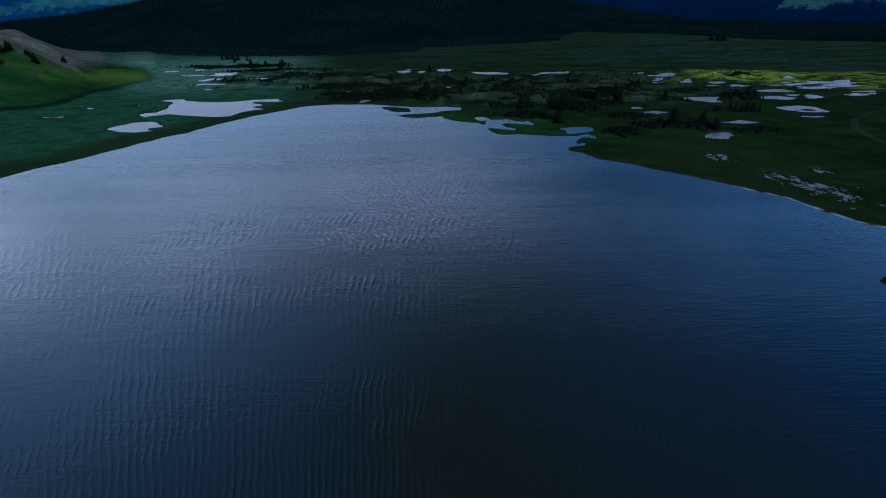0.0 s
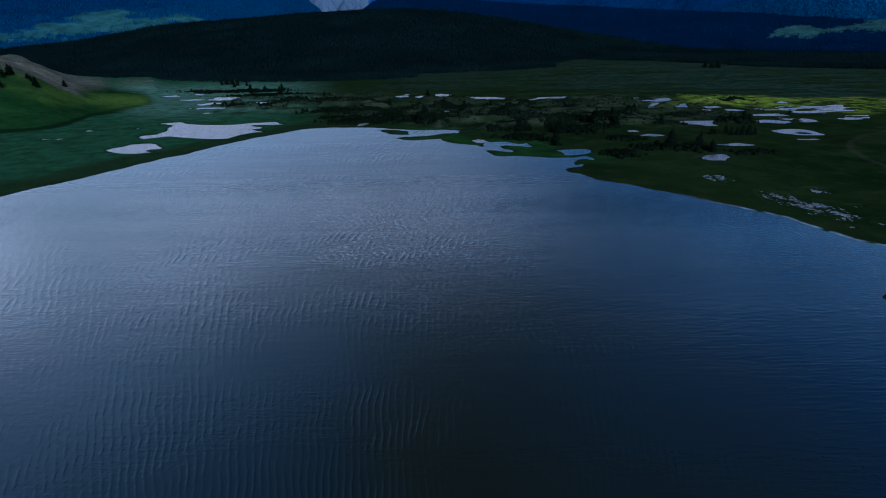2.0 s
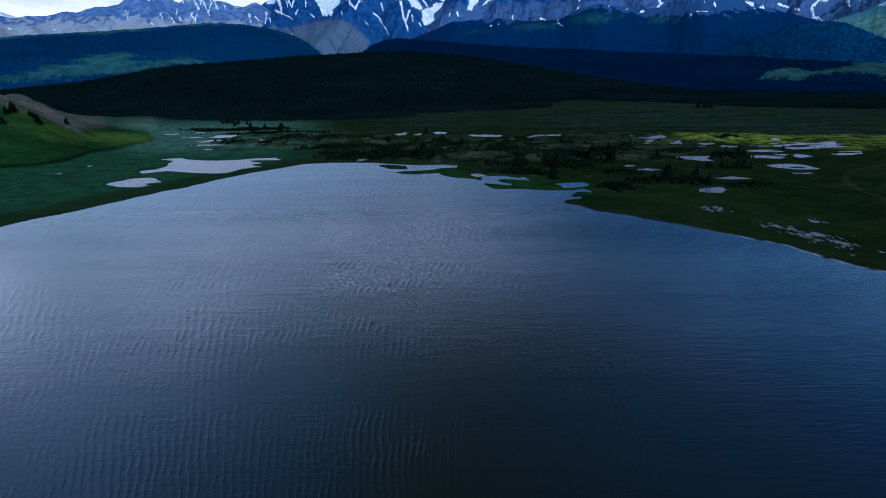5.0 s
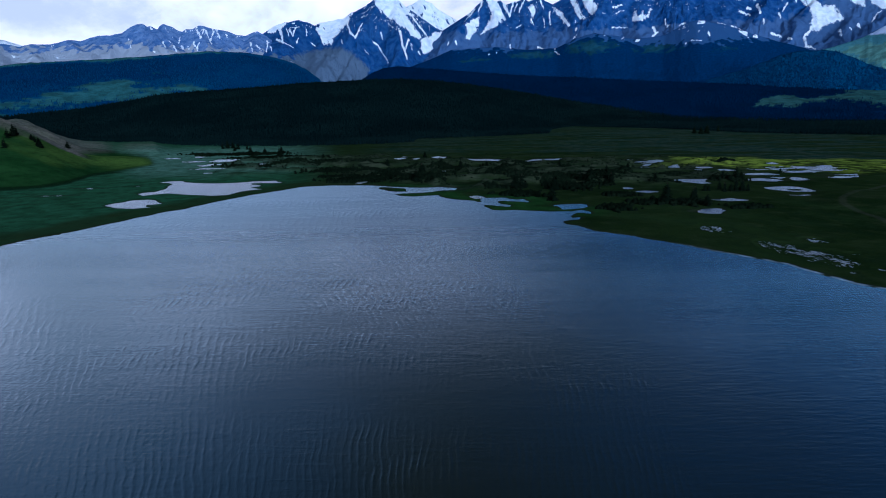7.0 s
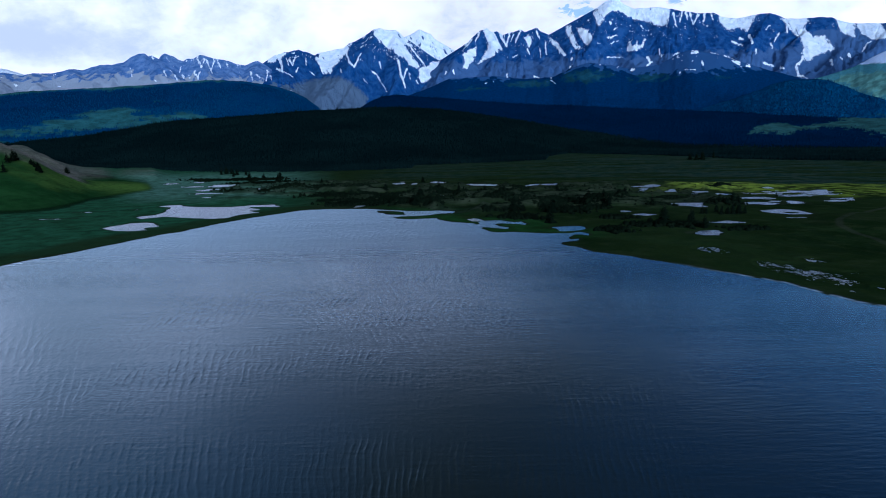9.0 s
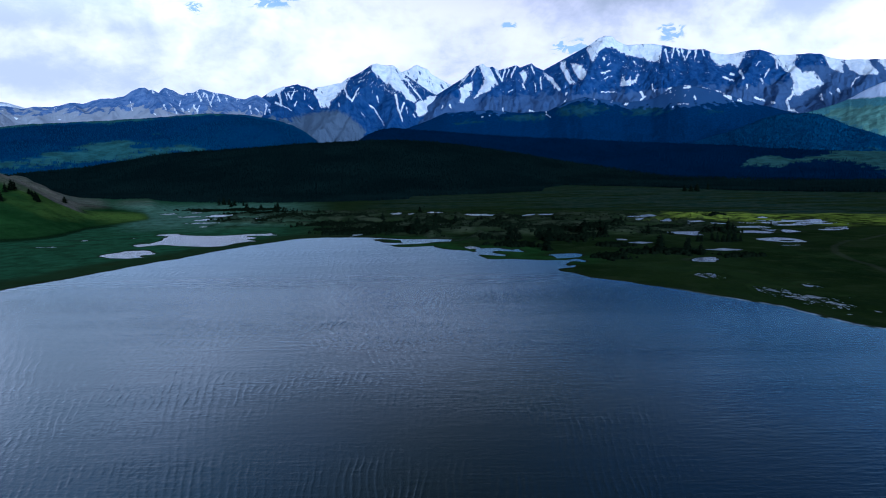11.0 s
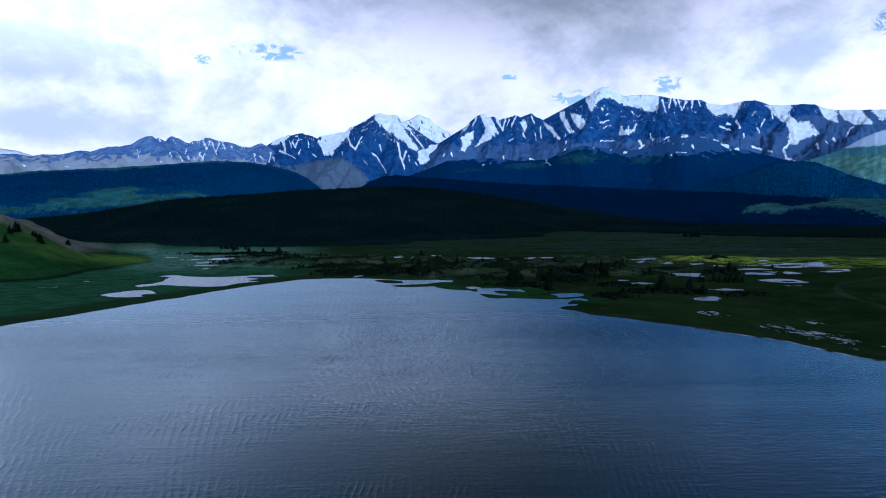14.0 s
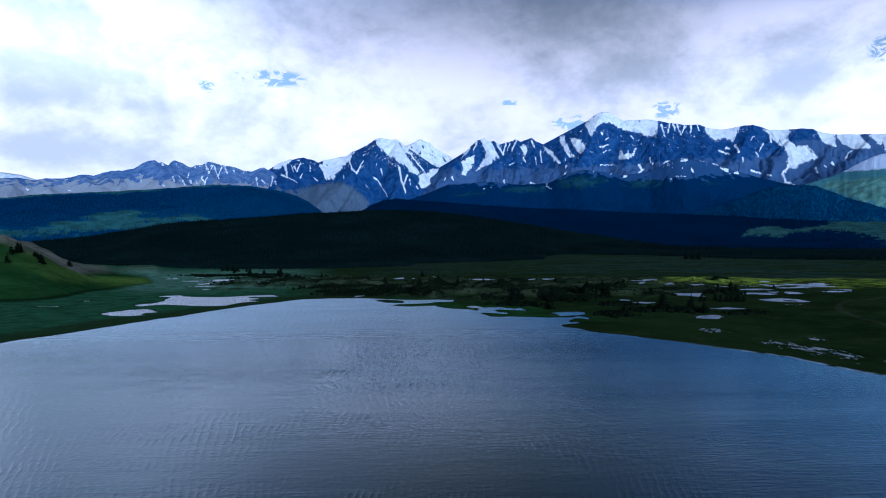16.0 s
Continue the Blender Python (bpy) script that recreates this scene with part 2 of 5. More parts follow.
# round pools: x, y, half width, half depth
WEST_POOLS = [(-335, 797, 10.9, 9.6), (-286, 735, 9.9, 8.1), (-254, 744, 14.3, 24.5), (-245, 682, 11.8, 13.9), (-242, 757, 13.0, 10.1),
              (-196, 680, 11.6, 10.1), (-231, 633, 13.3, 6.0), (-217, 586, 4.5, 5.2), (-291, 889, 8.6, 17.3), (-164, 618, 2.3, 5.6),
              (-263, 469, 6.0, 1.6), (-264, 428, 7.0, 1.3), (-232, 481, 1.6, 1.4), (-307, 817, 6.3, 7.9)]
MEADOW_POOLS = [[(142, 321), (145, 324), (149, 328), (154, 330), (152, 320), (146, 313), (141, 312), (139, 316)],
    [(221, 379), (227, 376), (232, 378), (230, 369), (226, 370), (221, 374)],
    [(168, 464), (179, 469), (191, 474), (205, 472), (219, 473), (208, 468), (201, 453), (202, 444), (193, 442), (189, 451), (182, 455), (172, 457)],
    [(134, 403), (141, 407), (147, 402), (140, 398)],
    [(130, 427), (135, 429), (136, 421), (131, 421)],
    [(164, 362), (172, 361), (178, 366), (180, 362), (183, 358), (174, 357)]]
EAST_POOLS = [[(257, 504), (269, 510), (278, 509), (279, 497), (273, 479), (266, 470), (264, 477), (261, 485), (256, 489)],
    [(236, 467), (248, 472), (253, 468), (257, 464), (259, 458), (251, 452), (242, 457), (237, 457)],
    [(283, 551), (296, 549), (308, 566), (322, 568), (332, 577), (342, 591), (352, 594), (346, 574), (369, 570), (358, 552), (367, 532), (357, 517),
    (338, 520), (323, 518), (315, 507), (305, 508), (297, 518), (297, 531), (286, 537)],
    [(303, 478), (309, 474), (321, 487), (340, 491), (321, 462), (311, 463), (307, 471)],
    [(267, 460), (280, 475), (282, 471), (282, 461), (273, 456)]]
BRAIDS = [[(230, 555), (240, 549), (258, 550), (265, 540), (255, 533), (239, 540)],
    [(209, 638), (230, 659), (243, 669), (242, 650), (228, 628), (216, 602), (203, 579), (194, 575), (200, 594), (212, 614), (208, 626)],
    [(199, 671), (217, 681), (221, 667), (206, 657)],
    [(220, 576), (230, 595), (239, 604), (228, 569)],
    [(331, 609), (339, 614), (334, 597), (326, 593)],
    [(244, 572), (258, 579), (255, 565), (245, 562)]]
CHANNEL = [[(-52, 721), (-52, 743), (-42, 748), (-40, 771), (-33, 762), (-37, 732), (-45, 712)],
    [(-25, 730), (-19, 743), (-11, 742), (-15, 713)],
    [(-6, 748), (4, 770), (14, 752), (7, 731)],
    [(14, 722), (33, 718), (58, 713), (76, 702), (71, 683), (44, 695), (20, 700)],
    [(84, 687), (103, 677), (114, 702), (130, 706), (145, 703), (135, 684), (110, 682), (99, 665), (85, 674)],
    [(165, 685), (176, 690), (179, 675), (167, 665)]]
PUDDLES = [[(-38, 571), (-36, 589), (-31, 583), (-33, 565)],
    [(2, 564), (6, 573), (11, 572), (7, 559)],
    [(-82, 543), (-81, 551), (-78, 546), (-79, 538)],
    [(-62, 475), (-60, 485), (-57, 491), (-55, 491), (-57, 478)],
    [(23, 390), (26, 394), (28, 387), (25, 383)],
    [(-125, 663), (-123, 675), (-117, 668), (-119, 656)]]
# flooded grass near the east shore: x, y, half width, half depth
FLOODED = [(125, 270, 5.4, 7.4), (131, 236, 3.3, 6.0), (134, 227, 6.3, 9.4), (138, 215, 8.0, 10.4), (140, 204, 4.7, 5.6), (153, 218, 2.8, 1.8),
           (146, 194, 1.5, 2.3), (135, 192, 1.1, 1.4), (154, 242, 4.4, 4.3)]
OUTLINED = MEADOW_POOLS + EAST_POOLS + BRAIDS + CHANNEL + PUDDLES
TRACK = [(205, 262), (215, 292), (217, 306), (223, 330), (232, 344), (260, 371), (287, 397), (330, 430)]

# the hill beside the lake: bearing (degrees), crest height, foot distance; crest 760 m off
HILL = [(-60, 80, 430), (-45, 72, 520), (-38, 62, 556), (-34.5, 52.7, 561), (-33.5, 46.9, 560), (-32.6, 40.4, 561), (-31.9, 34.4, 565), (-31, 25.3, 574),
        (-30, 17.8, 605), (-29.1, 11.3, 640), (-28.3, 7.4, 650), (-27.1, 4.2, 662), (-25.8, 2.4, 682), (-24.7, 1.4, 700), (-24, 0, 712), (-20, 0, 760)]
RIDGE = [(-60, 88), (-40, 68), (-33.5, 46.5), (-32.4, 39.5), (-31.5, 31), (-30.4, 19.5), (-29.4, 11.2), (-28.2, 8.2), (-27, 4.6), (-25.8, 6.4), (-24.1, 6.4), (-23.4, 2.5), (-22.4, 0)]


def ground(x, y):
    """Height of the ground, the kinds of cover on it and the painted sun patches."""
    r, bearing = np.hypot(x, y), np.degrees(np.arctan2(x, y))
    near = r < 1300
    z = 0.45 + 0.25 * fbm(x / 60, y / 60, 3, 3) + 0.12 * fbm(x / 7, y / 7, 2, 9) * step(800, 450, r)
    z = z + 0.010 * np.maximum(r - 800, 0) + 0.7 * step(900, 1600, r) * fbm(x / 190, y / 190, 3, 21)
    # hummocks between the pools
    marsh = step(-13, -4, bearing) * step(31, 22, bearing) * step(380, 460, r) * step(800, 640, r)
    marsh = np.maximum(marsh, step(-21, -17, bearing) * step(2, -6, bearing) * step(560, 620, r) * step(860, 720, r))
    marsh = marsh * (1 - 0.9 * step(0.35, 0.7, step(250, 150, np.hypot(x - 150, (y - 290) * 1.3))))
    swell = np.clip(ridged(x / 75 + 0.3 * fbm(x / 40, y / 40, 2, 31), y / 46, 2, 12) - 0.55, 0, 1)
    mound = marsh * swell
    z = z + 6.5 * mound
    # hills
    a, h, foot = np.array(HILL).T
    crest, start = np.interp(bearing, a, h), np.interp(bearing, a, foot)
    rise = step(start - 8, 775, r) ** 0.85 * step(1010, 765, r) ** 0.8
    rough = 1 + 0.10 * fbm(x / 90, y / 90, 4, 17)
    hill = crest * rise * rough
    ra, rh = np.array(RIDGE).T
    back_hill = np.interp(bearing + 0.5 * fbm(x / 90, y / 90, 3, 29), ra, rh) * step(850, 1010, r) * step(1700, 1010, r) * (1 + 0.25 * fbm(x / 60, y / 60, 4, 27))
    z = z + np.maximum(hill, back_hill)
    # water
    pool_at = np.full(x.shape, 60.0)
    ragged = 2.0 * fbm(x / 13, y / 13, 3, 41) + 0.5 * fbm(x / 3, y / 3, 2, 44)
    lake = np.full(x.shape, 300.0)
    lake[near] = outline_distance(x[near], y[near], LAKE)
    isle = np.full(x.shape, 300.0)
    isle[near] = outline_distance(x[near], y[near], ISLET)
    lake = np.maximum(lake, -isle)
    lake = lake + 0.7 * ragged * step(40, 10, np.abs(lake))
    fingers = 2.9 * fbm(x / 9, y / 13, 3, 46) + 1.3 * fbm(x / 3.5, y / 5, 2, 48)
    braids = fbm(x / 38, y / 17, 4, 49)
    bars = 14 * (fbm(x / 30, y / 9, 3, 52) - 0.16)
    for pts in [INLET, WIDE_POND, SMALL_POND, RING_POND] + OUTLINED:
        (mx, my), (wide, deep) = np.mean(pts, axis=0), np.ptp(np.array(pts), axis=0)
        sel = np.hypot(x - mx, y - my) < 70 + 0.6 * max(wide, deep)
        d = outline_distance(x[sel], y[sel], pts)
        if pts is RING_POND:
            d = np.maximum(d, 4 * (1 - np.hypot((x[sel] - 238) / 4.5, (y[sel] - 401) / 4.0)))
        d = d + 0.38 * ragged[sel] if len(pts) > 11 and pts[0][1] < 520 else d - 0.8 + min(1.0, min(wide, deep) / 30) * fingers[sel] + 0.55 * min(deep, 100) * braids[sel] - 0.04 * min(deep, 100)
        if pts in EAST_POOLS and deep > 22:
            d = np.maximum(d, bars[sel])
        pool_at[sel] = np.minimum(pool_at[sel], d)
    for cx, cy, hw, hd in WEST_POOLS:
        sel = (np.abs(x - cx) < hw * 2.4 + 8) & (np.abs(y - cy) < hd * 2.4 + 8)
        d = (np.hypot((x[sel] - cx) / hw, (y[sel] - cy) / hd) - 1) * min(hw, hd)
        pool_at[sel] = np.minimum(pool_at[sel], d + fingers[sel] * min(3.4, 0.50 * min(hw, hd)))
    wet = np.zeros(x.shape)
    for cx, cy, hw, hd in FLOODED:
        sel = (np.abs(x - cx) < hw * 2) & (np.abs(y - cy) < hd * 2)
        wet[sel] = np.maximum(wet[sel], np.exp(-((x[sel] - cx) / hw) ** 2 - ((y[sel] - cy) / hd) ** 2))
    tufts = 0.75 * grain(x / 3.4, y / 7, 53) + 0.55 * grain(x / 1.3, y / 1.9, 51) + 0.75 * grain(x / 0.75, y / 0.9, 52)
    drop = step(0.44, 0.60, np.sqrt(wet) * (0.45 + 1.1 * tufts))
    low = step(0.02, 0.25, wet)
    z = z * (1 - low) + 0.10 * low - 0.30 * drop
    water = np.minimum(lake, pool_at)
    bank = 0.05 + 0.20 * np.clip(water / 1.2, -30, 1)
    z = np.where(water < 22, bank + (np.maximum(z, 0.25) - 0.25) * step(1.0, 22, water) * (1 - low) - 0.15 * low - 0.30 * drop, z)
    z = np.where(water < 0, np.maximum(0.06 + 0.22 * water, -2.5), z)
    # the cart track: a worn groove
    tx, ty = np.array(TRACK, float).T
    trail = np.full(x.shape, 99.0)
    sel = np.hypot(x - 260, y - 350) < 160
    for ax, ay, bx, by in zip(tx[:-1], ty[:-1], tx[1:], ty[1:]):
        t = np.clip(((x[sel] - ax) * (bx - ax) + (y[sel] - ay) * (by - ay)) / ((bx - ax) ** 2 + (by - ay) ** 2), 0, 1)
        trail[sel] = np.minimum(trail[sel], np.hypot(x[sel] - ax - t * (bx - ax), y[sel] - ay - t * (by - ay)))
    patchy = fbm(x / 45, y / 45, 4, 61)
    knoll = step(62, 20, np.hypot(x - 262, (y - 345) * 1.1)) 
    z = z + 3.0 * knoll * step(0.5, 3, water)
    cover = {
        "dry": np.clip(step(np.interp(crest, [4, 30, 50], [0.90, 0.84, 0.80]), 0.95, rise + 0.10 * patchy) * step(9, 18, crest) + step(3, 10, back_hill) * step(800, 900, r) * step(-20, -24, bearing) * (0.75 + 0.4 * patchy) * step(-22.6, -24, bearing - 2 * patchy), 0, 1),
        # Yellow meadow band: sun through a cloud gap, painted as bright grass.
        "sunlit_yellow": np.clip(step(19.0, 23.5, bearing + 2 * patchy) * step(600, 645, r + 35 * patchy) * step(775, 738, r + 30 * patchy - 3 * np.clip(bearing - 30, 0, 9)), 0, 1),
        # Hillside: a sun patch on the upper slope, painted yellow-green.
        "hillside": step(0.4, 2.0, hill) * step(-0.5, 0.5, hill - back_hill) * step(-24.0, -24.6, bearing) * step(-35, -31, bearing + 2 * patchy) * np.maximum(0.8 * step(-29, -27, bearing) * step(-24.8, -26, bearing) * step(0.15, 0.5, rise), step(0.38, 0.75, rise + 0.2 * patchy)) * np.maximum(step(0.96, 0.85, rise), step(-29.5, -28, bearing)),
        "pale": step(-28, -24.5, bearing) * step(-8, -16, bearing) * step(540, 700, r + 60 * patchy) * step(1150, 950, r),
        "upland": step(780, 850, r + 40 * patchy + 60 * step(14, 22, bearing)) * step(-9, -2, bearing) * (0.65 + 0.35 * step(9, 16, bearing)),
        "bank": step(20, 8, np.abs(lake)) * step(-7, -3, bearing) * step(17, 13, bearing) * step(310, 330, r),
        "foam": step(0.75, 0.25, np.abs(lake - 0.25)) * step(92, 125, x) * step(165, 175, y) * (0.5 + 0.9 * fbm(x / 6, y / 6, 2, 63)),
        "sedge": step(34, 16, lake + 8 * patchy) * step(-2, -10, bearing),
        "heath": np.clip(mound * 2.4 + marsh * 0.25, 0, 1),
        "dirt": np.maximum(step(2.6, 1.2, np.abs(trail - 0.0)) * 0.9, knoll * step(0.1, 0.5, patchy + 0.25) * 0.35),
        "lush": step(-8, -17, bearing) * (1 - step(0.3, 1.5, hill)),
        "scrub": step(0.12, 0.4, hill) * step(2.0, 0.8, hill + 1.5 * patchy) * step(-26.0, -28.0, bearing),
        "slope": step(0.3, 1.5, hill) * step(-23, -24.5, bearing),
        "shore": step(3.0, 0.4, water),
    }
    return z, cover, water


def mesh_object(name, verts, faces, mat, smooth=True, parent=None):
    me = bpy.data.meshes.new(name)
    me.vertices.add(len(verts))
    me.vertices.foreach_set("co", np.ascontiguousarray(verts, np.float32).ravel())
    n, k = faces.shape
    me.loops.add(n * k)
    me.loops.foreach_set("vertex_index", np.ascontiguousarray(faces, np.int32).ravel())
    me.polygons.add(n)
    me.polygons.foreach_set("loop_start", np.arange(0, n * k, k, dtype=np.int32))
    if smooth:
        me.polygons.foreach_set("use_smooth", np.ones(n, bool))
    me.update(calc_edges=True)
    me.materials.append(mat)
    ob = new(name, me)
    ob.parent = parent
    return ob


def grid_faces(rows, cols, wrap=False):
    i = np.arange(rows * cols).reshape(rows, cols)
    nxt = np.roll(i, -1, 1) if wrap else i[:, 1:]
    cur = i if wrap else i[:, :-1]
    return np.stack([cur[:-1], nxt[:-1], nxt[1:], cur[1:]], -1).reshape(-1, 4)


def paint(ob, name, values):
    ob.data.attributes.new(name, "FLOAT", "POINT").data.foreach_set("value", np.ascontiguousarray(values, np.float32).ravel())


# ---------------------------------------------------------------- materials
def ground_material():
    m, n = material("meadow_grass")
    p = n.place()
    broad, mid, fine = n.noise(p, 0.012, 5, 0.6), n.noise(p, 0.07, 5, 0.6), n.noise(p, 0.7, 4, 0.65)
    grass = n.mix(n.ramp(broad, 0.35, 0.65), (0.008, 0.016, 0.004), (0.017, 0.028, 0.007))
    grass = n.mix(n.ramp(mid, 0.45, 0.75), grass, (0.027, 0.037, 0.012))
    streak = n.noise(n.scaled(p, 0.011, 0.010, 1), 1.0, 5, 0.62, 0.6)
    grass = n.mix(n.mul(n.ramp(streak, 0.50, 0.66), 0.45), grass, (0.024, 0.042, 0.012))
    grass = n.mix(n.mul(n.ramp(fine, 0.45, 0.75), 0.5), grass, (0.022, 0.037, 0.012))
    # Left meadow: greener grass, painted brighter since cloud shade darkens only the right.
    grass = n.mix(n.mul(n.attr("lush"), n.ramp(mid, 0.3, 0.7, 0.4, 0.9)), grass, (0.044, 0.118, 0.052))
    grass = n.mix(n.mul(n.attr("pale"), n.ramp(mid, 0.3, 0.7, 0.35, 0.90)), grass, (0.130, 0.215, 0.145))
    grass = n.mix(n.mul(n.attr("bank"), 0.8), grass, n.mix(n.ramp(mid, 0.35, 0.65), (0.016, 0.045, 0.010), (0.030, 0.075, 0.016)))
    grass = n.mix(n.mul(n.attr("sedge"), n.ramp(mid, 0.3, 0.7, 0.6, 0.95)), grass, (0.020, 0.030, 0.010))
    heath = n.mix(n.ramp(mid, 0.35, 0.65), (0.012, 0.018, 0.008), (0.038, 0.044, 0.026))
    heath = n.mix(n.ramp(n.noise(n.scaled(p, 0.055, 0.030, 1), 1.0, 4, 0.6, 0.8), 0.50, 0.60), heath, (0.010, 0.016, 0.008))
    grass = n.mix(n.mul(n.attr("heath"), 0.85), grass, heath)
    grass = n.mix(n.attr("slope"), grass, n.mix(n.ramp(mid, 0.3, 0.7), (0.012, 0.034, 0.008), (0.022, 0.056, 0.014)))
    grass = n.mix(n.mul(n.attr("scrub"), n.ramp(fine, 0.3, 0.6, 0.4, 0.95)), grass, (0.007, 0.015, 0.006))
    # Sunlight on the hill and the yellow band, put into the grass colour.
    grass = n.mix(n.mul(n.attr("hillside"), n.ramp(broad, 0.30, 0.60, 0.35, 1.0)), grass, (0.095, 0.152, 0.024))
    grass = n.mix(n.mul(n.attr("sunlit_yellow"), n.ramp(n.add(n.mul(mid, 0.6), n.mul(broad, 0.4)), 0.42, 0.58, 0.05, 1.0)), grass, (0.21, 0.26, 0.025))
    bands = n.noise(n.scaled(p, 0.006, 0.022, 1), 1.0, 4, 0.6, 0.7)
    grass = n.mix(n.mul(n.attr("upland"), n.ramp(bands, 0.40, 0.60, 0.10, 0.95)), grass, n.mix(n.ramp(mid, 0.40, 0.62), (0.014, 0.033, 0.022), (0.040, 0.052, 0.034)))
    tan = n.mix(n.ramp(fine, 0.3, 0.7), (0.24, 0.205, 0.155), (0.14, 0.12, 0.09))
    grass = n.mix(n.mul(n.attr("dry"), n.ramp(mid, 0.3, 0.6, 0.6, 1.0)), grass, tan)
    grass = n.mix(n.mul(n.attr("dirt"), 0.22), grass, (0.085, 0.075, 0.055))
    grass = n.mix(n.mul(n.attr("shore"), 0.7), grass, (0.022, 0.026, 0.014))
    grass = n.mix(n.math("MINIMUM", n.mul(n.attr("foam"), 1.2), 1.0), grass, (0.36, 0.44, 0.52))
    tussock = n.noise(n.scaled(p, 0.16, 0.09, 1), 1.0, 5, 0.68, 0.5)
    grass = n.mix(n.mul(n.ramp(tussock, 0.46, 0.64), 0.35), grass, (0.010, 0.019, 0.008))
    bump = n.bump(n.add(n.mul(fine, 0.6), mid), 0.7, 0.8)
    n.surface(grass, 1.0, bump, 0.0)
    return m


def water_material():
    m, n = material("lake_water")
    p = n.place()
    place = n.node("ShaderNodeSeparateXYZ")
    n.put(place.inputs[0], p)
    px, py = place.outputs[0], place.outputs[1]
    # narrow crests that run along the lake and waver, small cross chop, and thin wind lines across it
    fan = n.math("ARCTAN2", px, n.add(py, 40.0))
    sway = n.add(n.mul(n.noise(p, 0.022, 2, 0.5), 4.0), n.mul(n.noise(n.scaled(p, 0.16, 0.085, 1), 1.0, 2, 0.5), 1.6))
    train = n.math("SINE", n.mul(n.add(n.mul(fan, 104.0), sway), 2 * math.pi))
    crests = n.math("POWER", n.add(n.mul(train, 0.5), 0.5), 2.2)
    patch = n.ramp(n.noise(n.scaled(p, 0.020, 0.016, 1, 20), 1.0, 3, 0.55), 0.36, 0.62)
    broken = n.ramp(n.noise(n.scaled(p, 0.30, 0.09, 1), 1.0, 2, 0.5), 0.30, 0.60, 0.25, 1.0)
    crests = n.mul(crests, n.mul(n.add(0.22, n.mul(patch, 0.78)), broken))
    wavelets = n.noise(n.scaled(p, 1.25, 0.55, 1, -28), 1.0, 3, 0.55, 0.6)
    chop = n.noise(n.scaled(p, 0.22, 1.1, 1, 4), 1.0, 3, 0.6, 0.3)
    lines = n.noise(n.scaled(p, 0.016, 0.30, 1, 6), 1.0, 4, 0.65, 0.2)
    gust = n.ramp(n.noise(n.scaled(p, 0.007, 0.030, 1, 8), 1.0, 5, 0.6), 0.34, 0.66, 0.45, 1.05)
    far = n.add(n.ramp(py, 60.0, 240.0, 0.42, 1.2), n.ramp(py, 220.0, 440.0, 0.0, 1.3))
    west = n.mul(n.ramp(px, 0.0, 70.0, 1.0, 0.25), n.ramp(px, -120.0, -25.0, 0.5, 1.0))
    thin = n.math("POWER", n.sub(1.0, n.math("ABSOLUTE", n.sub(n.mul(n.noise(n.scaled(p, 0.05, 0.42, 1, 5), 1.0, 2, 0.5), 2.0), 1.0))), 14.0)
    height = n.add(n.mul(n.mul(crests, west), 0.56), n.add(n.mul(wavelets, 0.32), n.add(n.mul(chop, n.ramp(px, 5.0, 80.0, 0.22, 0.70)), n.mul(thin, 0.05))))
    height = n.mul(n.mul(height, gust), far)
    depth = n.noise(p, 0.011, 4, 0.6)
    # blue glacial water, with a weedy olive shoal under the middle
    shoal = n.blob(px, py, 24.0, 85.0, 52.0, 70.0)
    body = n.mix(n.ramp(n.add(shoal, n.mul(n.sub(depth, 0.5), 1.2)), 0.2, 0.8), (0.007, 0.016, 0.023), (0.012, 0.0145, 0.0075))
    rough = n.math("MAXIMUM", n.ramp(px, -80.0, 110.0, 0.10, 0.20), n.ramp(py, 140.0, 400.0, 0.10, 0.38))
    rough = n.add(rough, n.mul(n.ramp(lines, 0.35, 0.65), 0.05))
    # Bluer, dimmer reflection on the right, painted as a sheen tint by x.
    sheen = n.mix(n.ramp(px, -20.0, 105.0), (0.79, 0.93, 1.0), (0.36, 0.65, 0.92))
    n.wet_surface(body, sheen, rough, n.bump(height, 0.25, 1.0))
    return m


def still_water_material():
    m, n = material("pond_water")
    p = n.place()
    n.wet_surface((0.010, 0.014, 0.016), (0.95, 0.98, 1.0), 0.30, n.bump(n.noise(p, 0.8, 3), 0.45, 1.0))
    return m


def rock_material(name, rock_a, rock_b, low):
    """Bare rock, hazed blue by its colours, with snow where the mesh carries it and plants at its foot."""
    m, n = material(name)
    p = n.place()
    mid, fine = n.noise(n.scaled(p, 0.03, 0.03, 0.012), 1.0, 6, 0.62), n.noise(p, 0.11, 4, 0.65)
    rock = n.mix(n.ramp(mid, 0.35, 0.65), rock_a, rock_b)
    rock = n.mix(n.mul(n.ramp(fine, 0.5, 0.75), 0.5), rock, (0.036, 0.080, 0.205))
    rock = n.mix(n.ramp(n.add(n.attr("green"), n.mul(n.sub(mid, 0.5), 0.7)), 0.35, 0.65), rock, low)
    grit = n.noise(n.scaled(p, 0.22, 0.22, 0.10), 1.0, 4, 0.65)
    white = n.ramp(n.add(n.attr("snow"), n.add(n.mul(n.sub(fine, 0.5), 0.7), n.mul(n.sub(grit, 0.5), 0.6))), 0.42, 0.60)
    # Bluer patches in the snow: part dirt, part painted shadow.
    color = n.mix(white, rock, n.mix(n.ramp(mid, 0.40, 0.66), (0.88, 0.90, 0.93), (0.68, 0.74, 0.85)))
    bump = n.bump(n.add(mid, n.mul(fine, 0.45)), 24.0, 0.8)
    n.surface(color, 1.0, bump, 0.0)
    return m


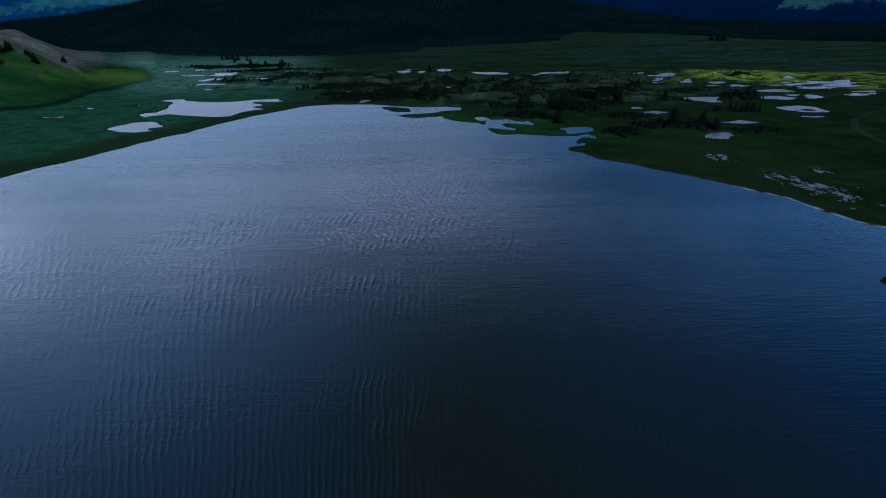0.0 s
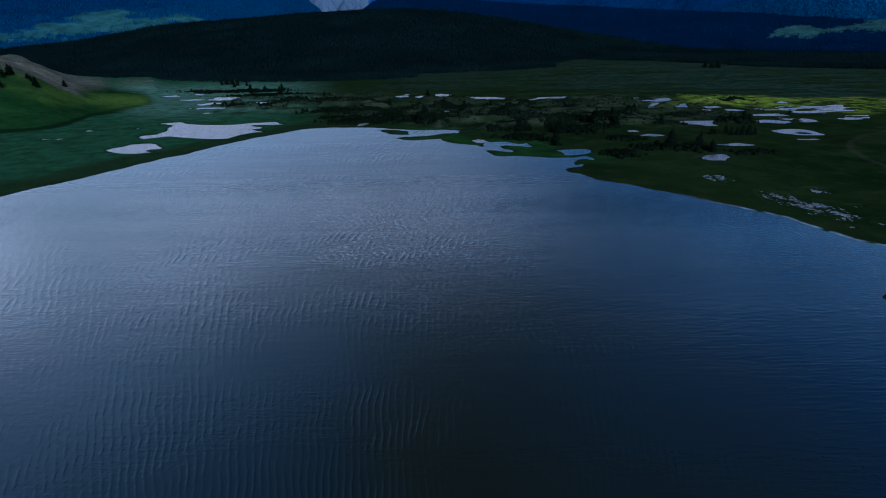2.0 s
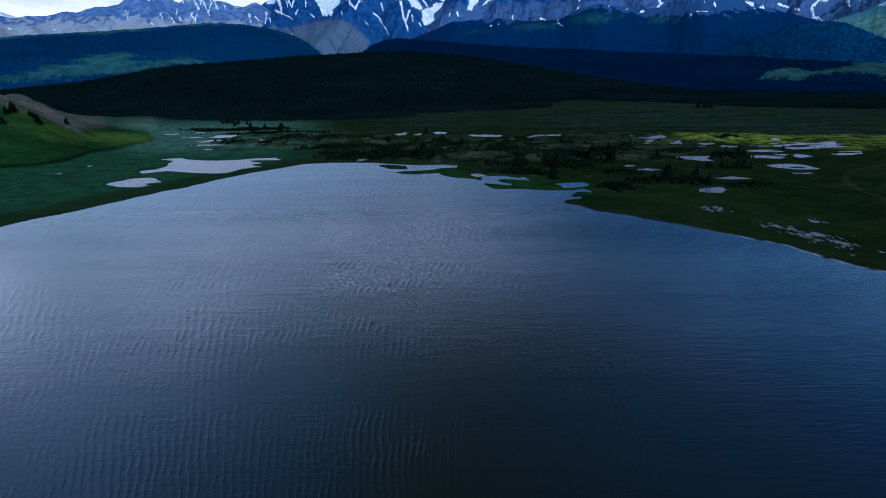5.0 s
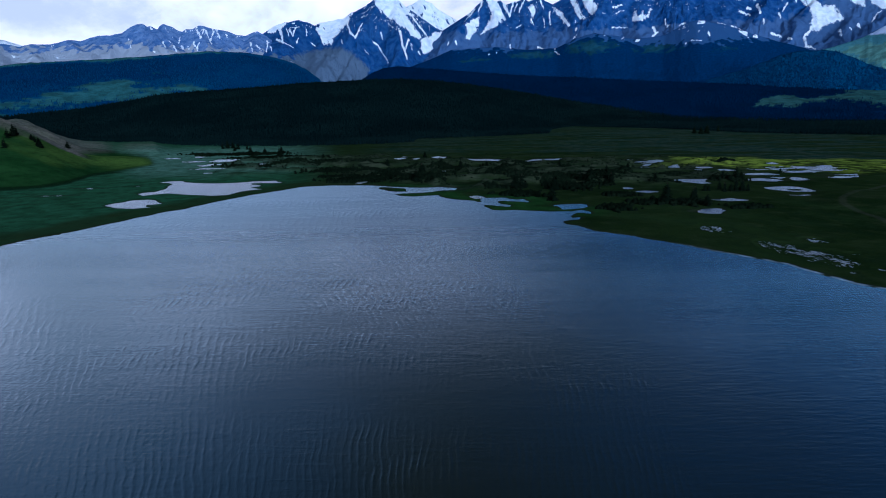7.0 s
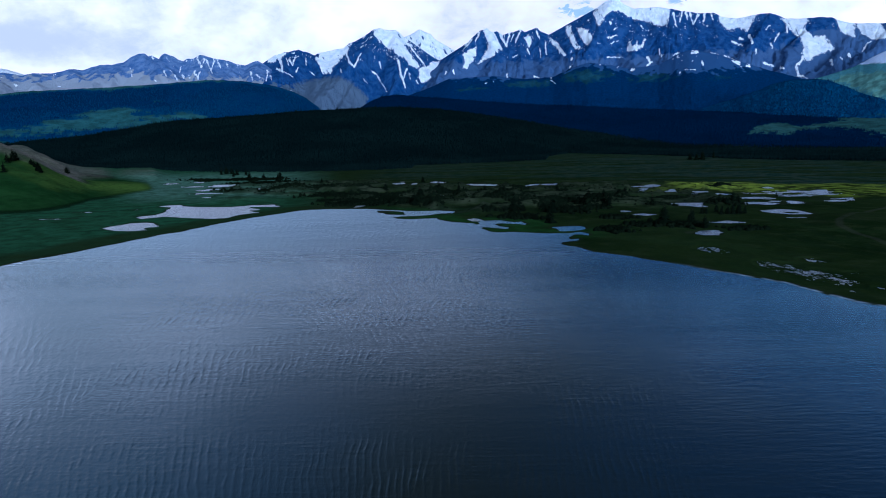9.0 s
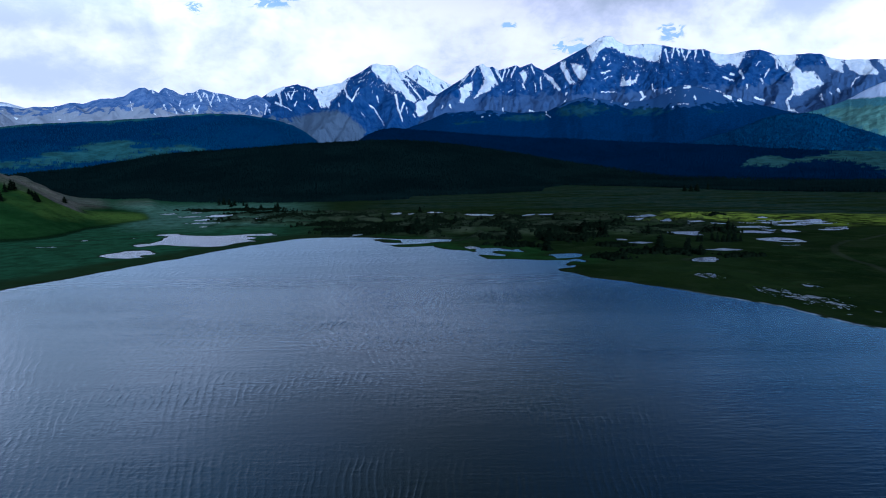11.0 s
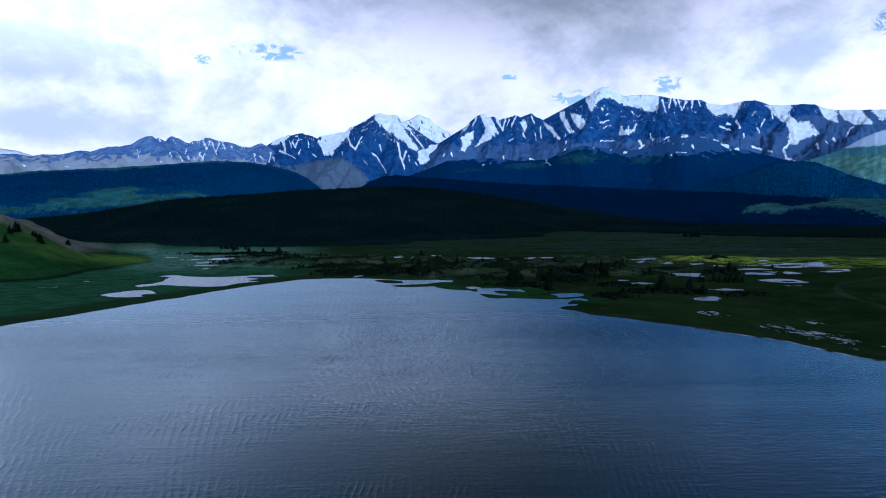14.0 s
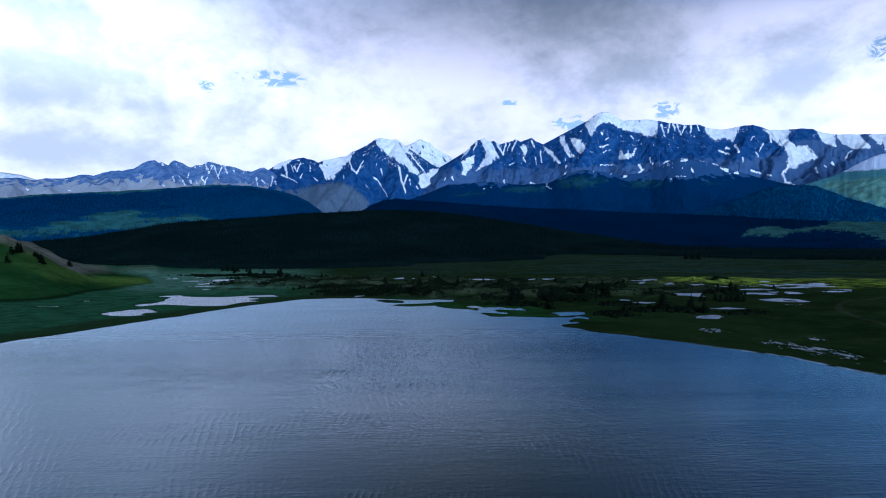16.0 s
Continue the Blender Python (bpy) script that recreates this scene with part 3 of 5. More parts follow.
def wooded_material(name, dark, mead, scree=(0.16, 0.145, 0.13)):
    m, n = material(name)
    p = n.place()
    mid, fine = n.noise(p, 0.02, 5, 0.65), n.noise(p, 0.12, 3, 0.7)
    trees = n.mix(n.ramp(fine, 0.35, 0.65), dark, tuple(c * 1.4 for c in dark))
    open_ = n.mix(n.ramp(mid, 0.35, 0.65), mead, tuple(c * 0.55 for c in mead))
    color = n.mix(n.ramp(n.add(n.attr("green"), n.mul(n.sub(mid, 0.5), 0.9)), 0.4, 0.62), trees, open_)
    color = n.mix(n.ramp(n.add(n.attr("bare"), n.mul(n.sub(mid, 0.5), 0.8)), 0.42, 0.68), color, scree)
    white = n.ramp(n.add(n.attr("snow"), n.mul(n.sub(fine, 0.5), 0.5)), 0.5, 0.58)
    color = n.mix(white, color, (0.82, 0.85, 0.90))
    n.surface(color, 0.95, n.bump(n.add(fine, mid), 6.0, 0.9), 0.0)
    return m


def foliage_material(name, a, b):
    m, n = material(name)
    pick = n.node("ShaderNodeNewGeometry").outputs["Random Per Island"]
    p = n.place()
    leaf = n.mix(pick, a, b)
    leaf = n.mix(n.mul(n.noise(p, 1.1, 3), 0.5), leaf, tuple(c * 0.6 for c in a))
    leaf = n.mix(n.ramp(n.noise(p, 0.006, 5, 0.6), 0.38, 0.64, 0.0, 0.8), leaf, tuple(c * 1.25 for c in b))
    n.surface(leaf, 1.0, None, 0.0)
    return m


def bark_material():
    m, n = material("conifer_bark")
    p = n.place()
    n.surface(n.mix(n.noise(n.scaled(p, 6, 6, 1), 1.0, 4), (0.05, 0.035, 0.025), (0.12, 0.09, 0.065)), 0.9, None, 0.1)
    return m


GRASS, WATER, POND = ground_material(), water_material(), still_water_material()
NEEDLES = foliage_material("conifer_needles", (0.0025, 0.0055, 0.003), (0.005, 0.009, 0.005))
# FOREST is near black: the foothill's cloud shade is put into its needles.
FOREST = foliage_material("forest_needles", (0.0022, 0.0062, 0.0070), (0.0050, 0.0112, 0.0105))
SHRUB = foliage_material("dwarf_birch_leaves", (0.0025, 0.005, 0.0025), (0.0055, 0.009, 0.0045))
# Distance haze painted in: bluer needles on the hills behind the foothill.
HUMP_FOREST = foliage_material("hazed_shaded_needles", (0.002, 0.0105, 0.032), (0.0033, 0.013, 0.038))
FAR_FOREST = foliage_material("hazed_far_needles", (0.0055, 0.025, 0.075), (0.0064, 0.028, 0.083))
BARK = bark_material()
# Distance haze mixed into the rock: blue throughout, paler on the left range.
ROCK = rock_material("haze_blue_rock", (0.015, 0.050, 0.170), (0.038, 0.092, 0.250), (0.068, 0.118, 0.25))
HAZED_PALE_ROCK = rock_material("hazed_pale_scree", (0.075, 0.140, 0.33), (0.175, 0.255, 0.46), (0.33, 0.36, 0.43))
PEAK_ROCK = rock_material("hazed_peak_over_scree", (0.015, 0.050, 0.170), (0.036, 0.088, 0.235), (0.092, 0.128, 0.195))
# Ground under the foothill trees, blackened for the same cloud shade.
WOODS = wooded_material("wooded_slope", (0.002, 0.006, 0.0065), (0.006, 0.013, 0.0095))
# Haze put into slope colours: navy woods behind, a bleached spur on the right.
DEEP_WOODS = wooded_material("hazed_back_woods", (0.0022, 0.011, 0.034), (0.042, 0.098, 0.092))
HIGH_WOODS = wooded_material("hazed_high_woods", (0.0088, 0.038, 0.088), (0.044, 0.120, 0.125))
SPUR = wooded_material("hazed_spur_slope", (0.095, 0.22, 0.24), (0.21, 0.40, 0.33), (0.72, 0.80, 0.98))
BARE_SLOPE = wooded_material("hazed_high_slope", (0.005, 0.021, 0.065), (0.023, 0.070, 0.104), (0.036, 0.078, 0.190))

# ---------------------------------------------------------------- ground, water
front = np.radians(np.arange(-42, 42.001, 0.085))
bearings = np.concatenate([front, np.radians(np.arange(47, 317, 5.0))])
radii = np.concatenate([[25, 60, 95], np.geomspace(110, 188, 60), np.arange(188.5, 300, 0.45), np.geomspace(300.5, 1000, 296), np.geomspace(1030, 4880, 50)])
B, R = np.meshgrid(bearings, radii)
gx, gy = R * np.sin(B), R * np.cos(B)
gz, covers, gw = ground(gx.ravel(), gy.ravel())
faces = grid_faces(len(radii), len(bearings), wrap=True)
faces = faces[gz[faces].max(1) > -1.6]
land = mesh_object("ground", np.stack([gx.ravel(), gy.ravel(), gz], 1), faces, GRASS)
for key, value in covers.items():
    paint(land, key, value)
tagged(land, "green marsh meadow with hummocks, a grassy hill and dry ridge", "ground", kind="structure")


def sheet(name, pts, z, mat):
    bm = bmesh.new()
    face = bm.faces.new([bm.verts.new((x, y, z)) for x, y in pts])
    bmesh.ops.triangulate(bm, faces=[face])
    bmesh.ops.recalc_face_normals(bm, faces=bm.faces[:])
    if bm.faces[:][0].normal.z < 0:
        bmesh.ops.reverse_faces(bm, faces=bm.faces[:])
    me = bpy.data.meshes.new(name)
    bm.to_mesh(me)
    bm.free()
    me.materials.append(mat)
    return new(name, me)


hull = [(x - 5, y + 2) for x, y in LEFT_SHORE[:10]] + [(-102, 476), (-40, 474), (24, 452), (66, 400), (98, 360), (99, 325), (92, 300), (88, 275)]
hull += [(x + 7, y + 6) for x, y in RIGHT_SHORE[2:] + NEAR_SHORE[:2]] + [(126, 136), (136, 116)]
hull += [(x * 1.06, y * 1.06) for x, y in NEAR_SHORE[6:]]
tagged(sheet("water", hull, 0.0, WATER), "wind-rippled dark blue lake water with a sheen", "lake", kind="structure")


levels = iter(range(1000))


def pond(pts, label):
    tagged(sheet("pond", pts, 0.004 + 0.0007 * next(levels), POND), label, "pond", "ponds in the marsh")


def grown(pts, by):
    mx, my = np.mean(pts, axis=0)
    out = []
    for x, y in pts:
        d = math.hypot(x - mx, y - my)
        out.append((x + (x - mx) / d * by, y + (y - my) / d * by))
    return out


pond(grown(WIDE_POND, 3), "wide still pond with a ragged grassy edge, silver with sky")
pond(grown(SMALL_POND, 2.5), "small still pond beside the lake, silver with sky")
pond(grown(RING_POND, 3), "still pond round a grassy islet")
for pts in OUTLINED:
    pond(grown(pts, 3), "shallow marsh pool reflecting the sky")
for cx, cy, hw, hd in WEST_POOLS:
    pond([(cx + (hw + 6.5) * math.cos(k * math.pi / 8), cy + (hd + 6.5) * math.sin(k * math.pi / 8)) for k in range(16)],
         "shallow marsh pool reflecting the sky")
tagged(sheet("flooded_grass_pool", [(118, 262), (132, 262), (128, 238), (126, 226), (126, 208), (133, 186), (148, 188), (158, 214), (162, 244), (148, 250), (132, 280), (119, 280)], 0.02, POND),
       "shallow water glinting between grass tufts", "pool", "ponds in the marsh")

# ---------------------------------------------------------------- hills and mountains
EYE = 47.0


class Range:
    """A ridge seen from the lake: (bearing, elevation angle) along its crest, at a distance; its front foot is nearer."""

    def __init__(self, name, crest, far, foot, mat, cols, rows, rough=60.0, size=300.0, jag=6.0, seed=0, power=1.0, foot_z=None, crags=0.0):
        self.name, self.far, self.mat, self.cols, self.rows = name, far, mat, cols, rows
        self.a, e = np.array(crest, float).T
        self.h = EYE + far * np.tan(np.radians(e))
        self.foot = foot if callable(foot) else (lambda b: np.full(np.shape(b), float(foot)))
        self.rough, self.size, self.jag, self.seed, self.power, self.foot_z = rough, size, jag, seed, power, foot_z
        self.crags, self.spurs = crags, []

    def height(self, bearing, r):
        x, y = r * np.sin(np.radians(bearing)), r * np.cos(np.radians(bearing))
        start = self.foot(bearing)
        v = (r - start) / (self.far - start)
        top = np.interp(bearing, self.a, self.h) + self.jag * fbm(bearing * 1.7, 0 * bearing + self.seed + 0.37, 4, self.seed + 3, 0.5)
        ends = step(self.a[0], self.a[0] + 1.2, bearing) * step(self.a[-1], self.a[-1] - 1.2, bearing)
        base = 0.010 * np.maximum(start - 800, 0) - 6 if self.foot_z is None else self.foot_z
        up = np.clip(v, 0, 1) ** self.power
        down = np.clip(v - 1, 0, 1)
        z = base + (top - base) * (up - 1.3 * down)
        hold = np.clip(np.minimum(np.clip(v, 0, 1) * 2.6, np.clip(1 - v, 0, 1) * 2.2 + 0.03), 0, 1)
        if self.spurs:
            away = np.clip(1 - v, 0, 1) * (self.far - start)
            z0 = base + (top - base) * (np.clip(v, 0, 1) ** 1.75 - 1.3 * down)
            bend = 40 * fbm(x / 160, y / 160, 3, self.seed + 19)
            ribs = z0
            for sb, skew, steep, side, lift in self.spurs:
                tip = np.interp(sb, self.a, self.h) + lift
                off = np.radians(bearing - sb) * self.far - skew * away + bend * np.clip(away / 150, 0, 1)
                rib = np.where(v <= 1, tip - away * (tip - base) / (self.far - start) * steep - np.sqrt(off * off + 100) * side, z0)
                ribs = 0.5 * (ribs + rib + np.sqrt((ribs - rib) ** 2 + 90 * np.clip(away / 60, 0, 1)))
            z = ribs
        warp = 0.30 * fbm(x / self.size, y / self.size, 3, self.seed + 11)
        carve = 1.3 * fbm(x / self.size + warp, y / (self.size * 2.6) + warp, 4, self.seed + 5, 0.5) - 0.1
        crags = self.crags * (0.30 + 0.70 * np.clip(v, 0, 1)) * (fbm(x / 70, y / 70, 4, self.seed + 15) + 0.9 * fbm((bearing + 1.6 * v * np.sin(bearing * 0.9)) * 2.4 + warp, v * 8.0, 4, self.seed + 23, 0.62))
        z = z + self.rough * hold * carve + crags * hold
        return base - 30 + (z - base + 30) * ends, v, ends

    def add_spurs(self, gap, side):
        """Ribs that run down from the summits and, between them, every gap degrees."""
        rnd = random.Random(self.seed)
        at = [self.a[i] for i in range(1, len(self.a) - 1) if self.h[i] >= self.h[i - 1] and self.h[i] >= self.h[i + 1]]
        b = self.a[0] + gap
        while b < self.a[-1]:
            if min(abs(b - q) for q in at) > gap * 0.6:
                at.append(b)
            b += gap * rnd.uniform(0.7, 1.3)
        for q in at:
            self.spurs.append((q, rnd.uniform(-0.45, 0.45), rnd.uniform(1.0, 1.25), side * rnd.uniform(0.8, 1.3), rnd.uniform(-14, 0)))
            if rnd.random() < 0.5:
                self.spurs.append((q, rnd.choice((-1, 1)) * rnd.uniform(0.5, 0.9), rnd.uniform(1.1, 1.35), side * 1.2, -12))
        return self

    def build(self, back=0.25):
        b = np.linspace(self.a[0], self.a[-1], self.cols)
        v = np.concatenate([np.linspace(0, 1, self.rows), [1 + back * 0.3, 1 + back]])
        Bg, V = np.meshgrid(b, v)
        start = self.foot(Bg)
        Rg = np.minimum(start + V * (self.far - start), 4940)
        z, vv, ends = self.height(Bg, Rg)
        x, y = Rg * np.sin(np.radians(Bg)), Rg * np.cos(np.radians(Bg))
        self.grid = (Bg, V, z)
        ob = mesh_object(self.name, np.stack([x.ravel(), y.ravel(), z.ravel()], 1), grid_faces(*Bg.shape), self.mat)
        return ob


def hollow(z, reach):
    """How far a grid of heights lies below its neighbourhood."""
    total = np.zeros_like(z)
    for s in range(-reach, reach + 1):
        total += np.roll(z, s, 1)
    return total / (2 * reach + 1) - z


def spots(b, v, items):
    out = np.zeros_like(b)
    for a, e, wa, we, k in items:
        out = np.maximum(out, k * np.exp(-((b - a) / wa) ** 2 - ((v - e) / we) ** 2))
    return out


def forest_edge(b):
    return np.interp(b, [-60, -30.8, -26.9, -22.8, -18.4, -13.7, -8.9, -3.9, -1.85, -1.65, 1.2, 6.2, 10.5, 10.8, 12.5, 15.8, 20.4, 23.4, 26.8, 30.7, 34.9, 60],
                     [1400, 1354, 1251, 1160, 1082, 1040, 1030, 1053, 1084, 1176, 1212, 1262, 1368, 1571, 1790, 1699, 1591, 1482, 1374, 1326, 1309, 1300])


def slope_start(b):
    return np.interp(b, [-60, -30, -23, -14, -4, 3, 8, 12, 16, 21, 24, 28, 35, 60],
                     [1500, 1420, 1230, 1110, 1160, 1310, 1520, 1790, 1770, 1650, 1550, 1440, 1380, 1360])


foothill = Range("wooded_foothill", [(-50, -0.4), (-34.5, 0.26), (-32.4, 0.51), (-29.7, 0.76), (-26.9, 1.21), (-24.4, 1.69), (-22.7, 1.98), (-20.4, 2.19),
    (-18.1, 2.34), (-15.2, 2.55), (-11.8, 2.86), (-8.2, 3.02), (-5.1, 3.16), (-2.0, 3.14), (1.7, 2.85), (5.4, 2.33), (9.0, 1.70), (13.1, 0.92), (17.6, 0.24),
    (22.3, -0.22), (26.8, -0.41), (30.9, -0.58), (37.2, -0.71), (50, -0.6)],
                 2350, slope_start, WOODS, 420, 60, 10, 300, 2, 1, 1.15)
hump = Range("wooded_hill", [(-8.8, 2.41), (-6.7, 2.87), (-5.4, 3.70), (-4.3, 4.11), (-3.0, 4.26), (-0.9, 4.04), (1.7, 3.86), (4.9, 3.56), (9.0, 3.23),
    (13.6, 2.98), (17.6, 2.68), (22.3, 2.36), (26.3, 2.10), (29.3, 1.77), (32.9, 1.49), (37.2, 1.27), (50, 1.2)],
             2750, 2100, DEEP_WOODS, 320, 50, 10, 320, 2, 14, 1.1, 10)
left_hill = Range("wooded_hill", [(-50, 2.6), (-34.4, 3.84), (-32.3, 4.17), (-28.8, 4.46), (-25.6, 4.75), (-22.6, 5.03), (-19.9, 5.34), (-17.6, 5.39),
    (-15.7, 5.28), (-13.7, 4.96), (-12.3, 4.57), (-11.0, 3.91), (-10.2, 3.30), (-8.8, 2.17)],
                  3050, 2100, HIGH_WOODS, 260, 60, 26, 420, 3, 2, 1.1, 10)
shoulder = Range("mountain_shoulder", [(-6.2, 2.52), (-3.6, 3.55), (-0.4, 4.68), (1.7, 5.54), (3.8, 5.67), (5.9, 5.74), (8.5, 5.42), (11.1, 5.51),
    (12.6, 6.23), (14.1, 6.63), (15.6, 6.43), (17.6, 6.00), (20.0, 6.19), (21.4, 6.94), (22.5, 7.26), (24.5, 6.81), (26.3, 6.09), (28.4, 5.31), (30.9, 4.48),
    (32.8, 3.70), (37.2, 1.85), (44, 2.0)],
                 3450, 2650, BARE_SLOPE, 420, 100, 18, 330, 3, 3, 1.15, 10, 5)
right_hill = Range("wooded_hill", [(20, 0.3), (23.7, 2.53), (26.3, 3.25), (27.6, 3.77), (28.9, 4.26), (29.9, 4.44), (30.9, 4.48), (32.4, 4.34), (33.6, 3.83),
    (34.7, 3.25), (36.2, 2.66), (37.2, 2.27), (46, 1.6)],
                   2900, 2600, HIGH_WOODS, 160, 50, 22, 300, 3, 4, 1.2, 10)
right_back = Range("mountain_spur", [(30.1, 3.93), (31.7, 4.48), (32.4, 4.66), (33.6, 4.94), (34.7, 5.43), (35.8, 6.07), (36.5, 6.35), (37.1, 6.50),
    (41, 8.0), (48, 6.0)],
                   3600, 2700, SPUR, 160, 60, 36, 300, 5, 5, 1.1, 10, 5)
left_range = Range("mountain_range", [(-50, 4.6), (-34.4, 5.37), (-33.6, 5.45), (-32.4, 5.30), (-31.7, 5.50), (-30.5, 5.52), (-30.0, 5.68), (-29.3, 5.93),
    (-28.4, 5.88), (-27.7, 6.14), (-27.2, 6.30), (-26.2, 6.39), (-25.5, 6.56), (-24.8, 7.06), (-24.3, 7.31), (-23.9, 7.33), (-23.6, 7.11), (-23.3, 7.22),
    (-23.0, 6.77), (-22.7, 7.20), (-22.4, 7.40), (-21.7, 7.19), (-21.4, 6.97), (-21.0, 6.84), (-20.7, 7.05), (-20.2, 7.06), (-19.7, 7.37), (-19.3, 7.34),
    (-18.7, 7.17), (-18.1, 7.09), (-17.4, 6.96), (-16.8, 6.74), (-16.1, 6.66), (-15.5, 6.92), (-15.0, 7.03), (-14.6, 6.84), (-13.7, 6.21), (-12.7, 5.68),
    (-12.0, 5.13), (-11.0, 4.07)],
                   4150, 3050, HAZED_PALE_ROCK, 620, 130, 26, 170, 3, 6, 0.95, 100, 7)
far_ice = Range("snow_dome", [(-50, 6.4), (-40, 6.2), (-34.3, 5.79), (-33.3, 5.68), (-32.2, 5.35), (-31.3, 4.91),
    (-30.4, 4.42)], 4650, 4200, HAZED_PALE_ROCK, 60, 20, 20, 400, 2, 7, 1.0, 250)
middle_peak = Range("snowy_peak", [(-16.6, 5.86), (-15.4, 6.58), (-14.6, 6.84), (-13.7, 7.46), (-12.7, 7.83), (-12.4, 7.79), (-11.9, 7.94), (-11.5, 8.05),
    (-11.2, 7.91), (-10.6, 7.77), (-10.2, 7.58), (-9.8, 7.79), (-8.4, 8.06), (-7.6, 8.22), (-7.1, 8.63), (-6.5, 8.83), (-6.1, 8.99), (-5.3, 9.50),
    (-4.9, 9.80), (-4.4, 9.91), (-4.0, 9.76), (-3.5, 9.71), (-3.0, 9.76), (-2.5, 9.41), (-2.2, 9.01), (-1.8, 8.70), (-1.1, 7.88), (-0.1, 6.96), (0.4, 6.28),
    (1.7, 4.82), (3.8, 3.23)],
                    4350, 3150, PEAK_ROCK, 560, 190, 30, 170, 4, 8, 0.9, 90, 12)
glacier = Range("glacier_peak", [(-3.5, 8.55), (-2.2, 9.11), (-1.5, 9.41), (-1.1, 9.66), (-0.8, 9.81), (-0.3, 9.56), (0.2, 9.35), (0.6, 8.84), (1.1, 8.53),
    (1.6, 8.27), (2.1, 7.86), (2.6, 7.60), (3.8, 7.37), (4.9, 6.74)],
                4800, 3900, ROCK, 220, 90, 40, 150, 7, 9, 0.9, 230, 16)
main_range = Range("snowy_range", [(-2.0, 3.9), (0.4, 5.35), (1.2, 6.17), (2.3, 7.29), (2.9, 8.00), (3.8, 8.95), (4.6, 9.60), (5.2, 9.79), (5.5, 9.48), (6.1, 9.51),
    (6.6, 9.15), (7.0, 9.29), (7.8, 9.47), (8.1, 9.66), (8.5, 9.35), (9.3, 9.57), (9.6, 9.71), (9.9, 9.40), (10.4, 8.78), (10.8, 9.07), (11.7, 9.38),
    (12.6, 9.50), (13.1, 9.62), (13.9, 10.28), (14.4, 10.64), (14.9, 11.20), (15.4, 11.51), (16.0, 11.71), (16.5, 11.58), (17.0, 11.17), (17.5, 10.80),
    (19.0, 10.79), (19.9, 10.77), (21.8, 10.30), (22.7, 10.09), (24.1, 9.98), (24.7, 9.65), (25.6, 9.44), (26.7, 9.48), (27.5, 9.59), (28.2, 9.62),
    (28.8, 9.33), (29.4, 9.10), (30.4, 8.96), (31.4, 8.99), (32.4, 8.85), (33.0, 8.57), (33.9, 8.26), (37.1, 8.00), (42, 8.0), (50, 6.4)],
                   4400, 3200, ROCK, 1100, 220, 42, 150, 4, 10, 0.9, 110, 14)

main_range.add_spurs(2.2, 0.50), middle_peak.add_spurs(2.2, 0.55), left_range.add_spurs(1.6, 0.55), glacier.add_spurs(1.5, 0.7)

LABELS = {
    "wooded_foothill": ("dark foothill covered with conifer forest", "hill"),
    "wooded_hill": ("rounded hill with dark woods and green clearings", "hill"),
    "mountain_shoulder": ("lower mountain slope, wooded below and bare above", "mountain"),
    "mountain_spur": ("grassy mountain spur with scree above, both paled by haze", "mountain"),
    "mountain_range": ("rocky mountain range, pale with haze, with streaks of snow", "mountain"),
    "snow_dome": ("distant smooth snow dome", "mountain"),
    "snowy_peak": ("steep rock peak, blue with haze, with snow in its gullies", "mountain"),
    "glacier_peak": ("white glaciated peak above an ice valley", "mountain"),
    "snowy_range": ("high dark rock range capped with snow and ice", "mountain"),
}

# snowfields as outlines (bearing, elevation angle), and snow gullies as strokes (from, to, half width in degrees)
SUMMIT_CAPS = [[(14.43, 10.54), (14.72, 11.11), (15.37, 11.60), (16.10, 11.80), (16.83, 11.32), (17.47, 10.90), (19.94, 10.92), (20.74, 10.67), (20.61, 9.20),
    (19.95, 9.30), (19.00, 9.64), (18.05, 9.90), (17.18, 10.24), (16.84, 10.55), (16.10, 10.69), (15.61, 10.57), (15.32, 10.30), (15.12, 9.82), (14.92, 9.58),
    (14.67, 10.04)],
    [(24.29, 9.96), (25.62, 9.58), (27.20, 9.57), (26.96, 8.96), (26.62, 8.30), (26.06, 8.71), (25.41, 8.48), (24.88, 8.90), (24.52, 9.39)],
    [(32.54, 8.83), (33.90, 8.38), (34.03, 7.30), (33.54, 7.43), (32.97, 7.96)],
    [(33.79, 8.35), (35.40, 8.18), (36.28, 7.08), (36.10, 6.93), (35.03, 7.03), (34.47, 7.51)]]
CIRQUE_SNOW = [[(28.79, 9.38), (29.29, 9.24), (30.42, 9.04), (30.98, 9.03), (30.75, 8.61), (30.59, 8.27), (31.03, 7.88), (31.31, 7.63), (32.02, 7.61),
    (32.41, 7.14), (32.76, 6.54), (32.42, 6.35), (31.65, 6.23), (31.26, 5.72), (30.86, 5.88), (30.58, 6.35), (30.73, 6.84), (30.44, 7.53), (29.91, 8.02), (29.42, 8.60)],
    [(36.08, 8.07), (37.30, 8.06), (37.33, 6.56), (36.80, 7.16), (36.37, 7.74)],
    [(17.33, 7.45), (17.47, 8.33), (17.71, 7.82), (18.05, 7.95), (18.15, 8.29), (18.24, 7.80), (18.58, 7.92), (18.72, 8.36), (18.87, 8.25), (18.63, 7.63), (18.15, 7.41)]]
